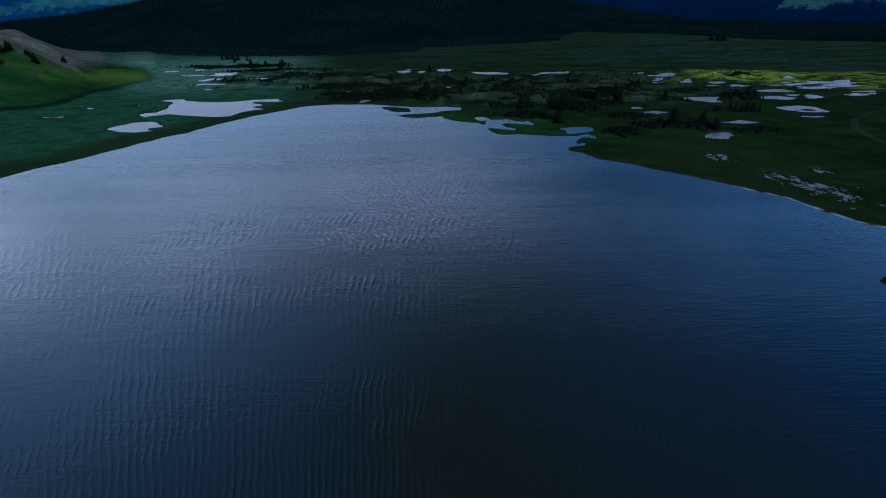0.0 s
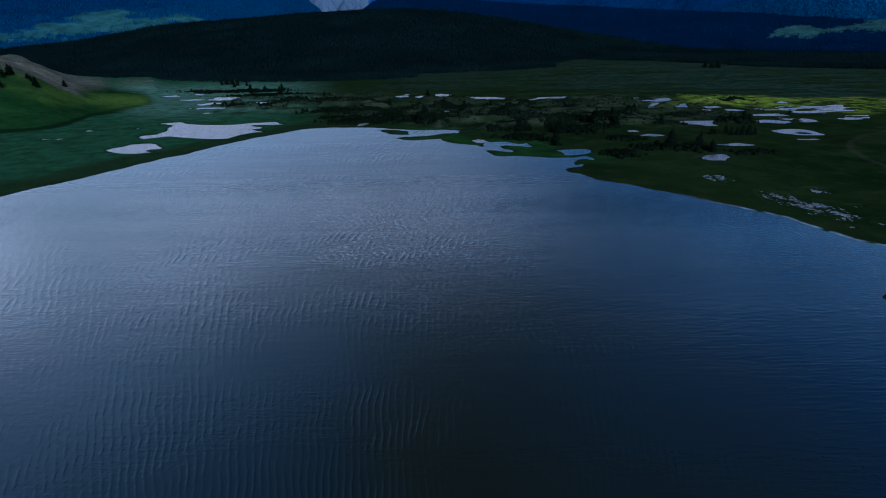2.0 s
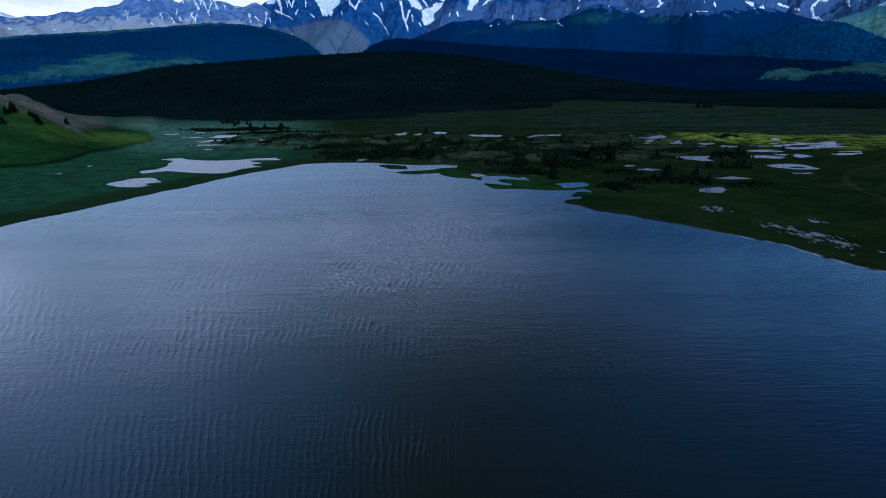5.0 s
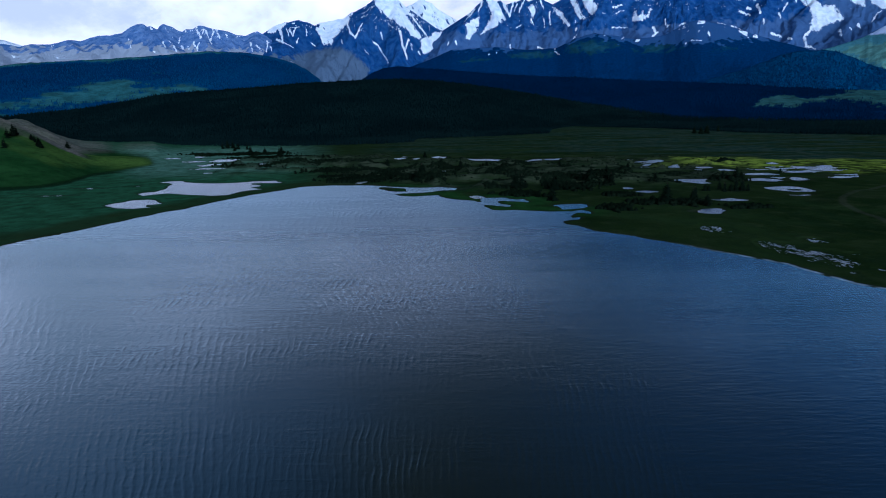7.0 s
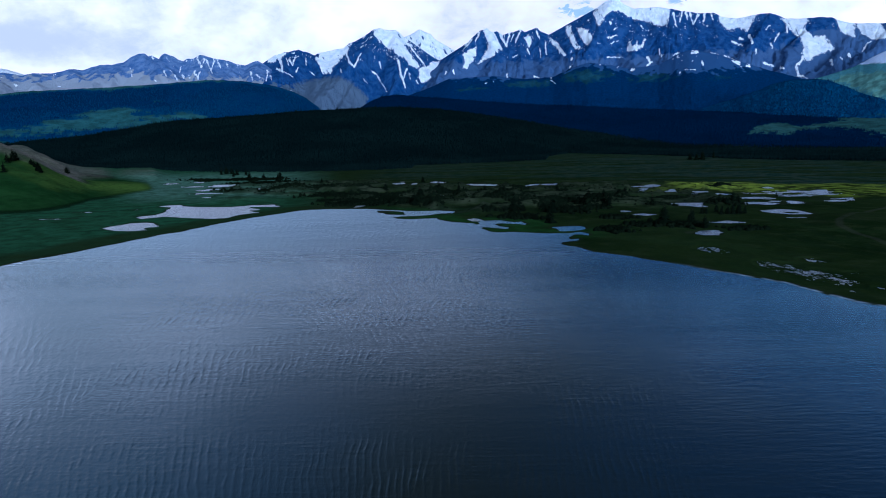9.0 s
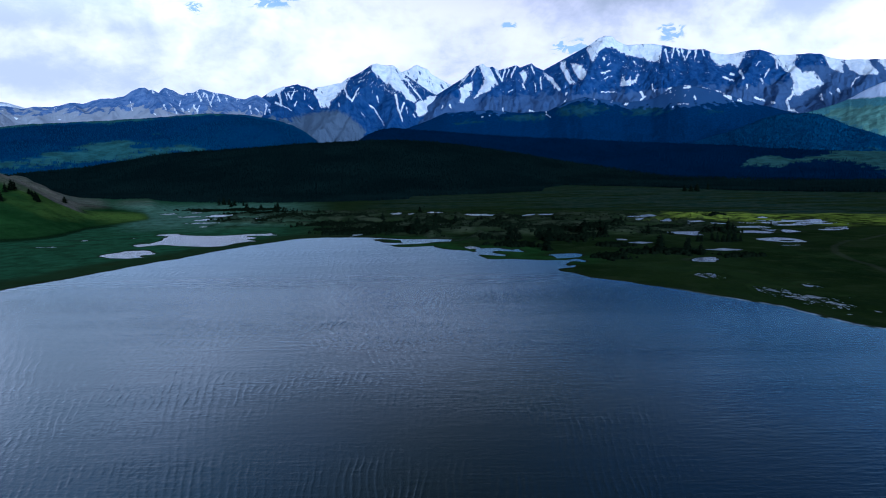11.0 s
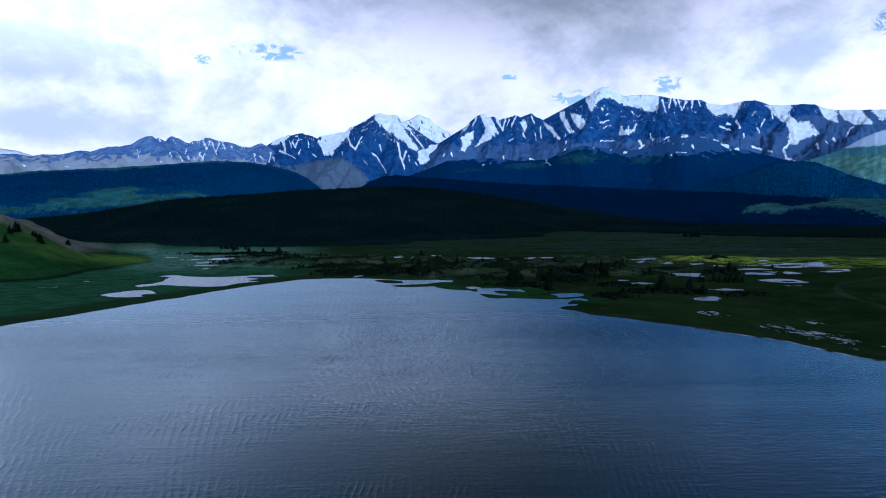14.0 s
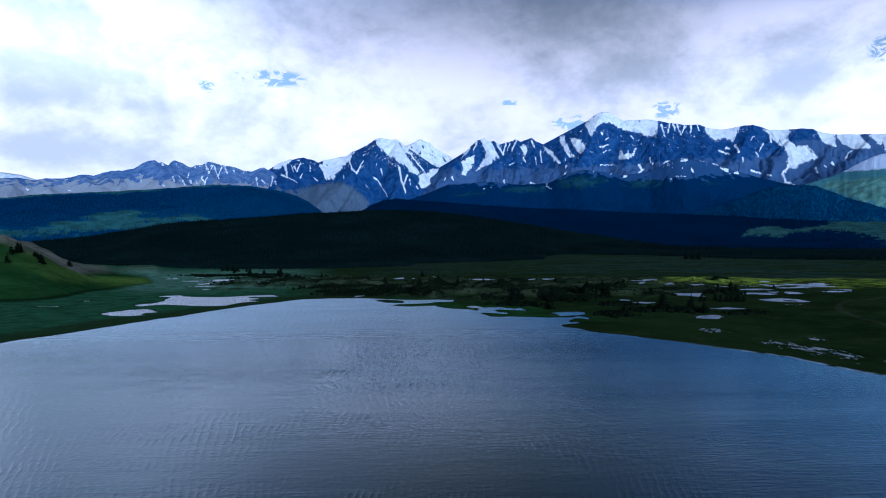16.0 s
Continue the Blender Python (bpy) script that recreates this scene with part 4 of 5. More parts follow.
WEST_CAPS = [[(12.02, 9.52), (12.52, 9.50), (13.17, 8.13), (13.53, 7.81), (13.02, 7.78), (12.62, 8.25)],
    [(13.03, 9.53), (13.53, 9.50), (14.43, 8.97), (14.38, 8.48), (14.03, 7.99), (13.68, 8.16), (13.38, 8.87)],
    [(10.59, 8.83), (11.20, 8.60), (12.21, 7.36), (11.86, 7.17), (11.35, 7.89)],
    [(8.53, 8.89), (8.95, 9.18), (9.20, 8.52), (8.94, 7.97)],
    [(2.89, 7.69), (3.58, 7.99), (4.26, 8.34), (4.26, 7.57), (3.83, 6.96), (3.41, 6.35), (3.04, 6.46), (3.20, 7.12)],
    [(4.35, 6.70), (4.88, 7.10), (5.82, 7.44), (6.24, 7.84), (6.46, 8.24), (6.04, 8.76), (5.68, 9.57), (5.16, 9.89), (4.80, 9.69), (5.00, 9.13), (5.31, 8.47),
    (4.99, 7.61)]]
PEAK_CAPS = [[(-5.14, 9.40), (-4.72, 9.81), (-4.30, 10.01), (-3.47, 9.86), (-2.79, 9.92), (-2.33, 9.36), (-2.03, 8.45), (-1.78, 7.89), (-1.11, 7.01),
    (-0.58, 6.75), (-1.17, 6.50), (-1.84, 6.81), (-2.36, 7.43), (-2.88, 7.63), (-3.50, 8.14), (-4.22, 8.50), (-4.63, 9.00)],
    [(-10.19, 7.28), (-9.78, 7.78), (-8.40, 8.21), (-7.53, 8.37), (-6.75, 8.78), (-7.49, 7.66), (-8.12, 7.00), (-8.64, 6.49), (-8.80, 6.08), (-9.41, 6.02),
    (-9.60, 6.48), (-10.05, 6.87)],
    [(-14.76, 6.84), (-13.67, 7.61), (-12.67, 7.98), (-12.38, 7.74), (-13.13, 7.22), (-13.68, 6.91)]]
SUMMIT_STREAKS = [(20.98, 10.23, 21.17, 9.21, 0.12), (21.62, 10.18, 21.49, 9.52, 0.11), (22.27, 10.03, 22.55, 9.26, 0.12), (22.90, 9.98, 22.59, 9.21, 0.11),
    (23.44, 10.03, 23.27, 9.30, 0.11), (21.95, 10.15, 22.13, 9.57, 0.11), (23.89, 9.90, 24.08, 9.42, 0.08), (19.06, 6.87, 19.35, 6.27, 0.14),
    (19.02, 6.14, 19.49, 6.46, 0.14), (22.51, 6.98, 23.11, 6.94, 0.11), (24.01, 6.84, 24.54, 6.76, 0.12), (25.65, 6.27, 26.43, 5.71, 0.13),
    (25.07, 6.59, 25.51, 6.51, 0.10), (26.82, 5.68, 27.12, 5.67, 0.12), (28.00, 5.89, 28.76, 5.52, 0.12), (25.63, 7.68, 26.37, 7.30, 0.13),
    (26.79, 8.05, 27.14, 7.43, 0.13), (15.71, 8.61, 16.50, 8.77, 0.09)]
CIRQUE_STREAKS = [(30.78, 6.16, 30.31, 5.38, 0.16), (30.31, 5.38, 30.52, 4.82, 0.13), (30.52, 4.78, 31.12, 4.52, 0.11), (29.25, 5.45, 29.50, 5.34, 0.12),
    (27.98, 8.37, 28.26, 8.71, 0.08), (28.40, 7.33, 28.53, 6.91, 0.10), (27.36, 6.95, 27.41, 6.58, 0.10), (32.62, 5.76, 32.78, 5.39, 0.13),
    (34.60, 6.26, 34.99, 6.91, 0.08), (33.72, 6.07, 33.87, 5.80, 0.10), (33.19, 5.93, 33.38, 5.74, 0.07), (23.43, 6.21, 23.47, 5.97, 0.14),
    (26.15, 7.92, 26.37, 7.81, 0.14), (29.46, 8.51, 29.55, 8.05, 0.12), (28.89, 8.02, 28.65, 7.45, 0.07), (36.82, 5.90, 37.03, 5.92, 0.07)]
FACE_STREAKS = [(15.86, 9.88, 15.91, 9.63, 0.10), (18.43, 9.39, 18.58, 9.14, 0.08), (21.13, 6.91, 21.64, 7.08, 0.07), (16.20, 9.22, 16.50, 9.45, 0.07),
    (15.91, 8.11, 16.60, 8.27, 0.07), (15.62, 7.03, 17.09, 6.92, 0.06), (16.60, 6.09, 16.89, 6.08, 0.08), (17.72, 5.85, 18.06, 5.88, 0.07),
    (19.96, 7.41, 20.06, 6.97, 0.10), (20.20, 6.82, 20.43, 7.00, 0.08), (12.72, 7.14, 12.62, 6.84, 0.11), (12.52, 6.24, 12.72, 6.59, 0.06),
    (10.33, 8.43, 10.48, 7.42, 0.11), (10.89, 5.22, 11.29, 5.00, 0.11), (9.40, 5.61, 10.06, 5.34, 0.11), (7.76, 8.61, 8.28, 9.66, 0.12), (9.87, 7.94, 9.97, 7.23, 0.08)]
WEST_STREAKS = [(5.73, 9.47, 6.56, 7.83, 0.13), (6.36, 9.15, 6.92, 8.33, 0.14), (7.19, 9.13, 6.92, 8.23, 0.12), (4.64, 9.60, 4.16, 8.79, 0.10),
    (3.85, 8.90, 3.05, 7.90, 0.08), (7.50, 9.23, 7.34, 8.62, 0.08), (1.51, 6.17, 1.40, 5.96, 0.11), (2.14, 6.26, 2.25, 5.95, 0.12),
    (6.96, 5.87, 7.06, 5.36, 0.07), (7.49, 7.30, 7.91, 7.44, 0.07), (8.79, 7.93, 8.99, 7.46, 0.08), (5.02, 5.19, 5.28, 5.18, 0.06),
    (5.70, 5.38, 5.81, 5.07, 0.06), (9.57, 9.46, 9.87, 8.75, 0.10), (22.07, 5.65, 22.98, 5.71, 0.07), (21.65, 5.48, 21.84, 5.28, 0.06)]
PEAK_STREAKS = [(-2.78, 7.17, -2.59, 5.89, 0.17), (-2.59, 5.89, -2.18, 4.85, 0.16), (-2.06, 6.50, -2.38, 5.47, 0.12), (-2.13, 8.85, -1.10, 7.63, 0.13),
    (-1.10, 7.63, -0.38, 6.70, 0.14), (-5.14, 6.30, -4.52, 5.63, 0.08), (-4.52, 5.63, -3.92, 4.54, 0.07), (-4.50, 7.02, -4.35, 6.51, 0.08),
    (-7.43, 7.92, -7.14, 7.06, 0.15), (-7.14, 7.06, -6.74, 6.65, 0.17), (-6.73, 6.75, -6.10, 7.78, 0.11), (-6.52, 7.11, -6.05, 7.32, 0.08),
    (-6.03, 5.73, -5.62, 5.22, 0.06), (-1.18, 5.47, -1.03, 5.10, 0.07), (-1.85, 6.14, -1.75, 5.62, 0.06), (-7.92, 6.49, -7.88, 6.08, 0.06),
    (-6.09, 8.28, -5.57, 8.49, 0.06), (-10.04, 7.38, -9.46, 6.02, 0.11)]
RIDGE_STREAKS = [(-13.18, 7.22, -12.96, 6.13, 0.13), (-13.50, 6.47, -12.13, 5.79, 0.10), (-12.34, 7.19, -12.21, 6.74, 0.12),
    (-12.11, 6.69, -11.79, 7.60, 0.08), (-12.59, 7.33, -12.50, 6.74, 0.08), (-11.87, 6.19, -11.61, 6.55, 0.08), (-10.95, 7.26, -10.91, 6.71, 0.07),
    (-10.62, 6.21, -10.22, 5.91, 0.08), (-14.28, 6.30, -14.40, 5.40, 0.09), (-15.69, 6.08, -15.56, 5.43, 0.08), (-15.16, 5.94, -14.84, 5.45, 0.08),
    (-14.05, 5.81, -13.96, 5.41, 0.07), (-17.58, 6.72, -17.49, 6.52, 0.07), (-19.84, 7.03, -19.67, 6.41, 0.12), (-19.33, 7.14, -19.63, 6.41, 0.08),
    (-19.24, 7.05, -18.81, 5.95, 0.07), (-18.55, 7.07, -18.94, 6.09, 0.07), (-18.41, 7.08, -18.10, 6.41, 0.10)]
FAR_STREAKS = [(-20.23, 6.10, -19.97, 5.44, 0.10), (-20.01, 5.58, -19.77, 6.07, 0.07), (-22.55, 6.03, -22.43, 5.65, 0.10), (-21.76, 5.77, -21.60, 5.30, 0.09),
    (-21.14, 5.74, -21.06, 5.46, 0.12), (-21.36, 5.97, -21.21, 6.41, 0.07), (-20.69, 5.71, -20.65, 5.37, 0.06), (-23.36, 5.29, -23.19, 5.16, 0.07),
    (-25.04, 6.21, -24.94, 5.52, 0.05), (-22.07, 6.09, -21.94, 5.81, 0.05), (-20.75, 6.90, -20.56, 7.19, 0.12), (-21.94, 7.28, -21.60, 7.01, 0.11),
    (-23.52, 7.30, -23.23, 6.94, 0.08), (-25.37, 6.61, -25.07, 6.81, 0.07), (-30.20, 4.60, -30.04, 4.56, 0.07), (-32.97, 4.67, -32.87, 4.54, 0.07),
    (-30.43, 5.48, -30.12, 5.62, 0.07), (-33.74, 5.10, -33.60, 5.07, 0.06)]
ICE_TONGUE = [(-1.01, 6.50), (0.15, 6.80), (1.84, 6.99), (1.41, 6.37), (0.40, 5.76), (-0.66, 5.15), (-1.02, 5.67)]
SCREE_FAN = [(-12.24, 5.03), (-10.23, 5.50), (-8.19, 5.72), (-7.27, 5.37), (-6.56, 4.86), (-5.64, 3.93), (-6.18, 2.78), (-10.28, 2.79),
    (-11.26, 4.22)]
LEFT_GLADES, RIGHT_GLADE, SPUR_GRASS = [(-35.86, 1.19), (-33.08, 1.37), (-30.85, 2.09), (-28.91, 2.43), (-26.89, 2.82), (-25.44, 2.93), (-25.03, 2.47),
    (-23.09, 2.49), (-21.31, 2.79), (-19.73, 2.36), (-22.66, 2.11), (-24.84, 1.72), (-26.93, 1.38), (-30.12, 1.15), (-32.37, 0.93),
    (-35.88, 0.69)], [(27.00, 0.28), (27.84, 1.02), (28.89, 1.24), (30.12, 1.11), (30.93, 0.87), (32.88, 1.18), (34.75, 1.40), (38.28, 1.21), (38.31, -0.65),
    (36.93, -0.38), (36.22, 0.06), (34.77, 0.48), (32.89, 0.65), (30.93, 0.50), (30.13, 0.05), (28.69, 0.35)], [(32.45, 4.57), (33.59, 4.72), (34.70, 4.82),
    (38.21, 4.74), (38.27, 1.60), (36.18, 2.66), (34.72, 3.25), (33.60, 3.84)]


def inside(b, e, outlines, soft):
    """1 well inside any of the outlines, 0.5 on an edge, 0 outside."""
    out = np.zeros_like(b)
    for pts in outlines:
        px, py = np.array(pts).T
        sel = (b > px.min() - 1) & (b < px.max() + 1) & (e > py.min() - 1) & (e < py.max() + 1)
        out[sel] = np.maximum(out[sel], np.clip(0.5 - outline_distance(b[sel], e[sel], pts) / (2 * soft), 0, 1))
    return out


def gullies(b, e, strokes):
    """1 along the strokes, 0.5 at their half width, 0 away from them."""
    out = np.zeros_like(b)
    for b0, e0, b1, e1, half in strokes:
        sel = (b > min(b0, b1) - 1) & (b < max(b0, b1) + 1) & (e > min(e0, e1) - 1) & (e < max(e0, e1) + 1)
        x, y = b[sel] - b0, e[sel] - e0
        t = np.clip((x * (b1 - b0) + y * (e1 - e0)) / ((b1 - b0) ** 2 + (e1 - e0) ** 2 + 1e-6), 0, 1)
        d = np.hypot(x - t * (b1 - b0), y - t * (e1 - e0))
        out[sel] = np.maximum(out[sel], np.clip(1 - 0.5 * d / (0.62 * half * (1.15 - 0.45 * t)), 0, 1))
    return out


for rg in (foothill, hump, left_hill, shoulder, right_hill, right_back, left_range, far_ice, middle_peak, glacier, main_range):
    ob = rg.build()
    b, v, z = rg.grid
    start = rg.foot(b)
    e = np.degrees(np.arctan2(z - EYE, start + v * (rg.far - start)))
    x, y = b * 70, v * 900
    dip = hollow(z, 9) / 22 + hollow(z, 3) / 7
    crumb = fbm(x / 5, y / 22, 3, 77, 0.65)
    wild = fbm(x / 45, y / 45, 4, 71)
    # ragged edges that run down the slopes
    rb = b + 0.10 * fbm(b * 2.2, e * 1.4, 4, 101, 0.65)
    re = e + 0.10 * fbm(b * 2.6, e * 1.2, 4, 103, 0.65)
    rb, re = rb + 0.07 * fbm(b * 9, e * 6, 3, 109, 0.6), re + 0.09 * fbm(b * 9, e * 5, 3, 111, 0.6)
    re = re - 0.2 * step(14, 2, np.interp(b, rg.a, rg.h) - z)
    ribs = fbm(b * 3.2 + 1.5 * e, e * 0.9, 4, 107, 0.6)
    # thin broken couloirs
    couloir = np.clip(1 - 7.5 * np.abs(fbm(b * 2.3 + 0.8 * e * np.sin(b * 0.7), e * 1.0, 3, 151)), 0, 1) * step(-0.15, 0.2, crumb + wild)
    snow, green, bare = np.zeros_like(z), np.zeros_like(z), np.zeros_like(z)
    if rg is main_range:
        caps = inside(rb, re, SUMMIT_CAPS + CIRQUE_SNOW + WEST_CAPS, 0.22)
        snow = caps - 0.85 * np.clip(ribs - 0.10, 0, 1) * step(0, 1, caps) - 0.25 * np.clip(-dip, 0, 1) * step(16, 4, b)
        snow = np.maximum(snow, gullies(rb, re, SUMMIT_STREAKS + CIRQUE_STREAKS + FACE_STREAKS + WEST_STREAKS))
        flecks = -0.10 + 0.4 * np.clip(dip, -0.3, 0.5) + 0.75 * crumb + 0.4 * wild
        snow = np.maximum(snow, flecks * step(5.6, 7.6, e) * np.interp(b, [2, 4, 13, 16, 22, 27, 36], [1.0, 1.1, 0.95, 0.85, 0.7, 0.85, 0.9]))
        snow = np.maximum(snow, 0.62 * couloir * step(7.4, 8.4, e + 0.4 * wild))
        # The right end takes the paler foot colour to stand for haze.
        green = np.maximum(np.maximum(step(430, 320, z + 60 * wild), 0.62 * step(7.7, 6.7, e + 0.7 * wild)), step(28.5, 32.0, b + 2 * wild) * 0.9 * step(8.4, 7.6, e))
    elif rg is middle_peak:
        snow = inside(rb, re, PEAK_CAPS, 0.2)
        snow = snow - 0.95 * np.clip(ribs - 0.08, 0, 1) - 0.2 * np.clip(-dip, 0, 1)
        snow = np.maximum(snow, gullies(rb, re, PEAK_STREAKS + RIDGE_STREAKS))
        snow = np.maximum(snow, inside(rb, re, [ICE_TONGUE], 0.2) * 0.9)
        snow = np.maximum(snow, (0.10 + 0.7 * crumb + 0.3 * wild + 0.3 * np.clip(dip, -0.3, 0.5)) * step(6.0, 8.0, e) * step(-8, -2, b))
        snow = np.maximum(snow, 0.75 * couloir * step(6.4, 7.6, e + 0.5 * wild))
        green = inside(rb, re, [SCREE_FAN], 0.7) * 1.1
        green = np.maximum(green, step(5.4, 4.6, e + 0.6 * wild) * step(-5, -9, b))
    elif rg is glacier:
        snow = 0.85 + 0.5 * wild + 0.25 * dip - 0.9 * np.clip(ribs - 0.05, 0, 1)
    elif rg is far_ice:
        snow = np.ones_like(z)
    elif rg is left_range:
        snow = gullies(rb, re, RIDGE_STREAKS + FAR_STREAKS)
        snow = np.maximum(snow, (0.06 + 0.7 * crumb + 0.3 * wild + 0.4 * np.clip(dip, -0.3, 0.5)) * step(5.2, 6.6, e) * step(-24, -20, b))
        snow = np.maximum(snow, 0.62 * couloir * step(5.6, 6.6, e + 0.5 * wild) * step(-27, -23, b))
        green = step(0.2, -0.9, e - np.interp(b, [-50, -34, -29, -24, -21, -17, -13], [5.2, 5.4, 5.6, 6.1, 5.8, 5.9, 5.6]) + 0.9 * wild)
    elif rg is left_hill:
        green = inside(rb + 0.5 * wild, re + 0.3 * wild, [LEFT_GLADES], 0.9) + 0.22 * wild + 0.55 * fbm(b * 0.22 + 0.5 * e, e * 2.6, 3, 141) + 0.06 + step(0.90, 1.0, v) * step(-16, -19, b) * 0.6
    elif rg is shoulder:
        green = spots(b, e, [(14.0, 5.5, 3.6, 0.9, 0.68), (19.5, 5.2, 3.4, 0.7, 0.62), (9.0, 5.0, 3.4, 0.6, 0.62), (4.0, 4.7, 3.0, 0.6, 0.5),
    (24.5, 4.9, 2.0, 0.4, 0.5)]) + 0.2 * wild
        bare = step(5.0, 5.8, e + 0.7 * wild - 0.9 * np.exp(-((b - 14) / 2.6) ** 2)) * 0.9
        snow = np.maximum(gullies(rb, re, SUMMIT_STREAKS + CIRQUE_STREAKS + FACE_STREAKS + WEST_STREAKS), (0.12 + 0.75 * crumb + 0.25 * wild) * step(5.6, 6.4, e))
    elif rg is right_back:
        grassy = inside(rb + 0.3 * wild, re + 0.3 * wild, [SPUR_GRASS], 0.35)
        green = 0.75 * grassy + 0.2 * wild
        bare = 0.9 * (1 - grassy) * step(-0.1, 0.6, e - 5.0)
        snow = gullies(rb, re, CIRQUE_STREAKS)
    elif rg is right_hill:
        green = step(32, 37, b) * 0.5 * step(1.0, 0.6, v) + 0.1 * wild
    elif rg is hump:
        green = 0.85 * inside(rb + 0.4 * wild, re + 0.2 * wild, [RIGHT_GLADE], 0.25) + 0.15 * wild
    else:
        green = 0.15 * wild
    rg.glades = green
    paint(ob, "snow", snow), paint(ob, "green", green), paint(ob, "bare", bare)
    label, category = LABELS[rg.name]
    tagged(ob, label, category, kind="structure")

# ---------------------------------------------------------------- the forest: too many trees to count
rng = np.random.RandomState(11)


def plant(rg, count, low, high, v0, v1, name, label):
    b = rng.uniform(max(rg.a[0] + 1, -42), min(rg.a[-1] - 1, 42), count)
    v = np.sqrt(rng.uniform(v0 ** 2, v1 ** 2, count)) if v0 > 0.2 else rng.uniform(v0, v1, count) ** 1.15
    start = rg.foot(b)
    edge = forest_edge(b) + rng.exponential(14, count) if rg is foothill else start
    r = edge + v * (rg.far - edge)
    z, _, ends = rg.height(b, r)
    if rg is foothill:
        z = np.maximum(z, ground(r * np.sin(np.radians(b)), r * np.cos(np.radians(b)))[0])
    Bg, V, _ = rg.grid
    ci = np.clip(((b - Bg[0, 0]) / (Bg[0, -1] - Bg[0, 0]) * (Bg.shape[1] - 1)).astype(int), 0, Bg.shape[1] - 1)
    ri = np.clip(((r - start) / (rg.far - start) * (rg.rows - 1)).astype(int), 0, rg.rows - 1)
    keep = rg.glades[ri, ci] < rng.uniform(0.25, 0.6, count)
    b, r, z = b[keep], r[keep], z[keep]
    n = len(b)
    x, y = r * np.sin(np.radians(b)), r * np.cos(np.radians(b))
    tall = rng.uniform(low, high, n)
    wide = tall * rng.uniform(0.16, 0.26, n)
    spin = rng.uniform(0, 6.28, n)
    verts = np.zeros((n, 10, 3))
    for k in range(4):
        c, s = np.cos(spin + k * np.pi / 2), np.sin(spin + k * np.pi / 2)
        verts[:, k] = np.stack([x + wide * c, y + wide * s, z + 0.08 * tall], 1)
        verts[:, 5 + k] = np.stack([x + 0.66 * wide * s, y + 0.66 * wide * c, z + 0.45 * tall], 1)
    verts[:, 4] = np.stack([x, y, z + 0.68 * tall], 1)
    verts[:, 9] = np.stack([x, y, z + tall], 1)
    tri = np.array([[k, (k + 1) % 4, 4] for k in range(4)] + [[5 + (k + 1) % 4, 5 + k, 9] for k in range(4)])
    f = (tri[None] + 10 * np.arange(n)[:, None, None]).reshape(-1, 3)
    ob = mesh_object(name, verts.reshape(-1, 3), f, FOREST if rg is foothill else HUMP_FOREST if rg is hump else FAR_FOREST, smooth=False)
    tagged(ob, label, "forest", kind="stuff")


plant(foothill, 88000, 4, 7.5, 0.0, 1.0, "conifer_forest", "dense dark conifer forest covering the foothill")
plant(hump, 40000, 4.5, 8, 0.02, 1.0, "conifer_forest", "dark conifer forest over the hill behind the foothill")
plant(left_hill, 26000, 5, 9, 0.3, 0.95, "conifer_forest", "dark conifer forest over the rounded hill")
plant(right_hill, 12000, 5, 9, 0.2, 1.0, "conifer_forest", "dark conifer forest over the far hill")
plant(shoulder, 9000, 5, 9, 0.15, 0.62, "conifer_forest", "sparse conifer forest on the mountain slope")

# ---------------------------------------------------------------- single conifers
def part(name, bm, mat, parent, label=""):
    me = bpy.data.meshes.new(name)
    bm.to_mesh(me)
    bm.free()
    me.materials.append(mat)
    ob = new(name, me)
    ob.parent = parent
    return tagged(ob, label)


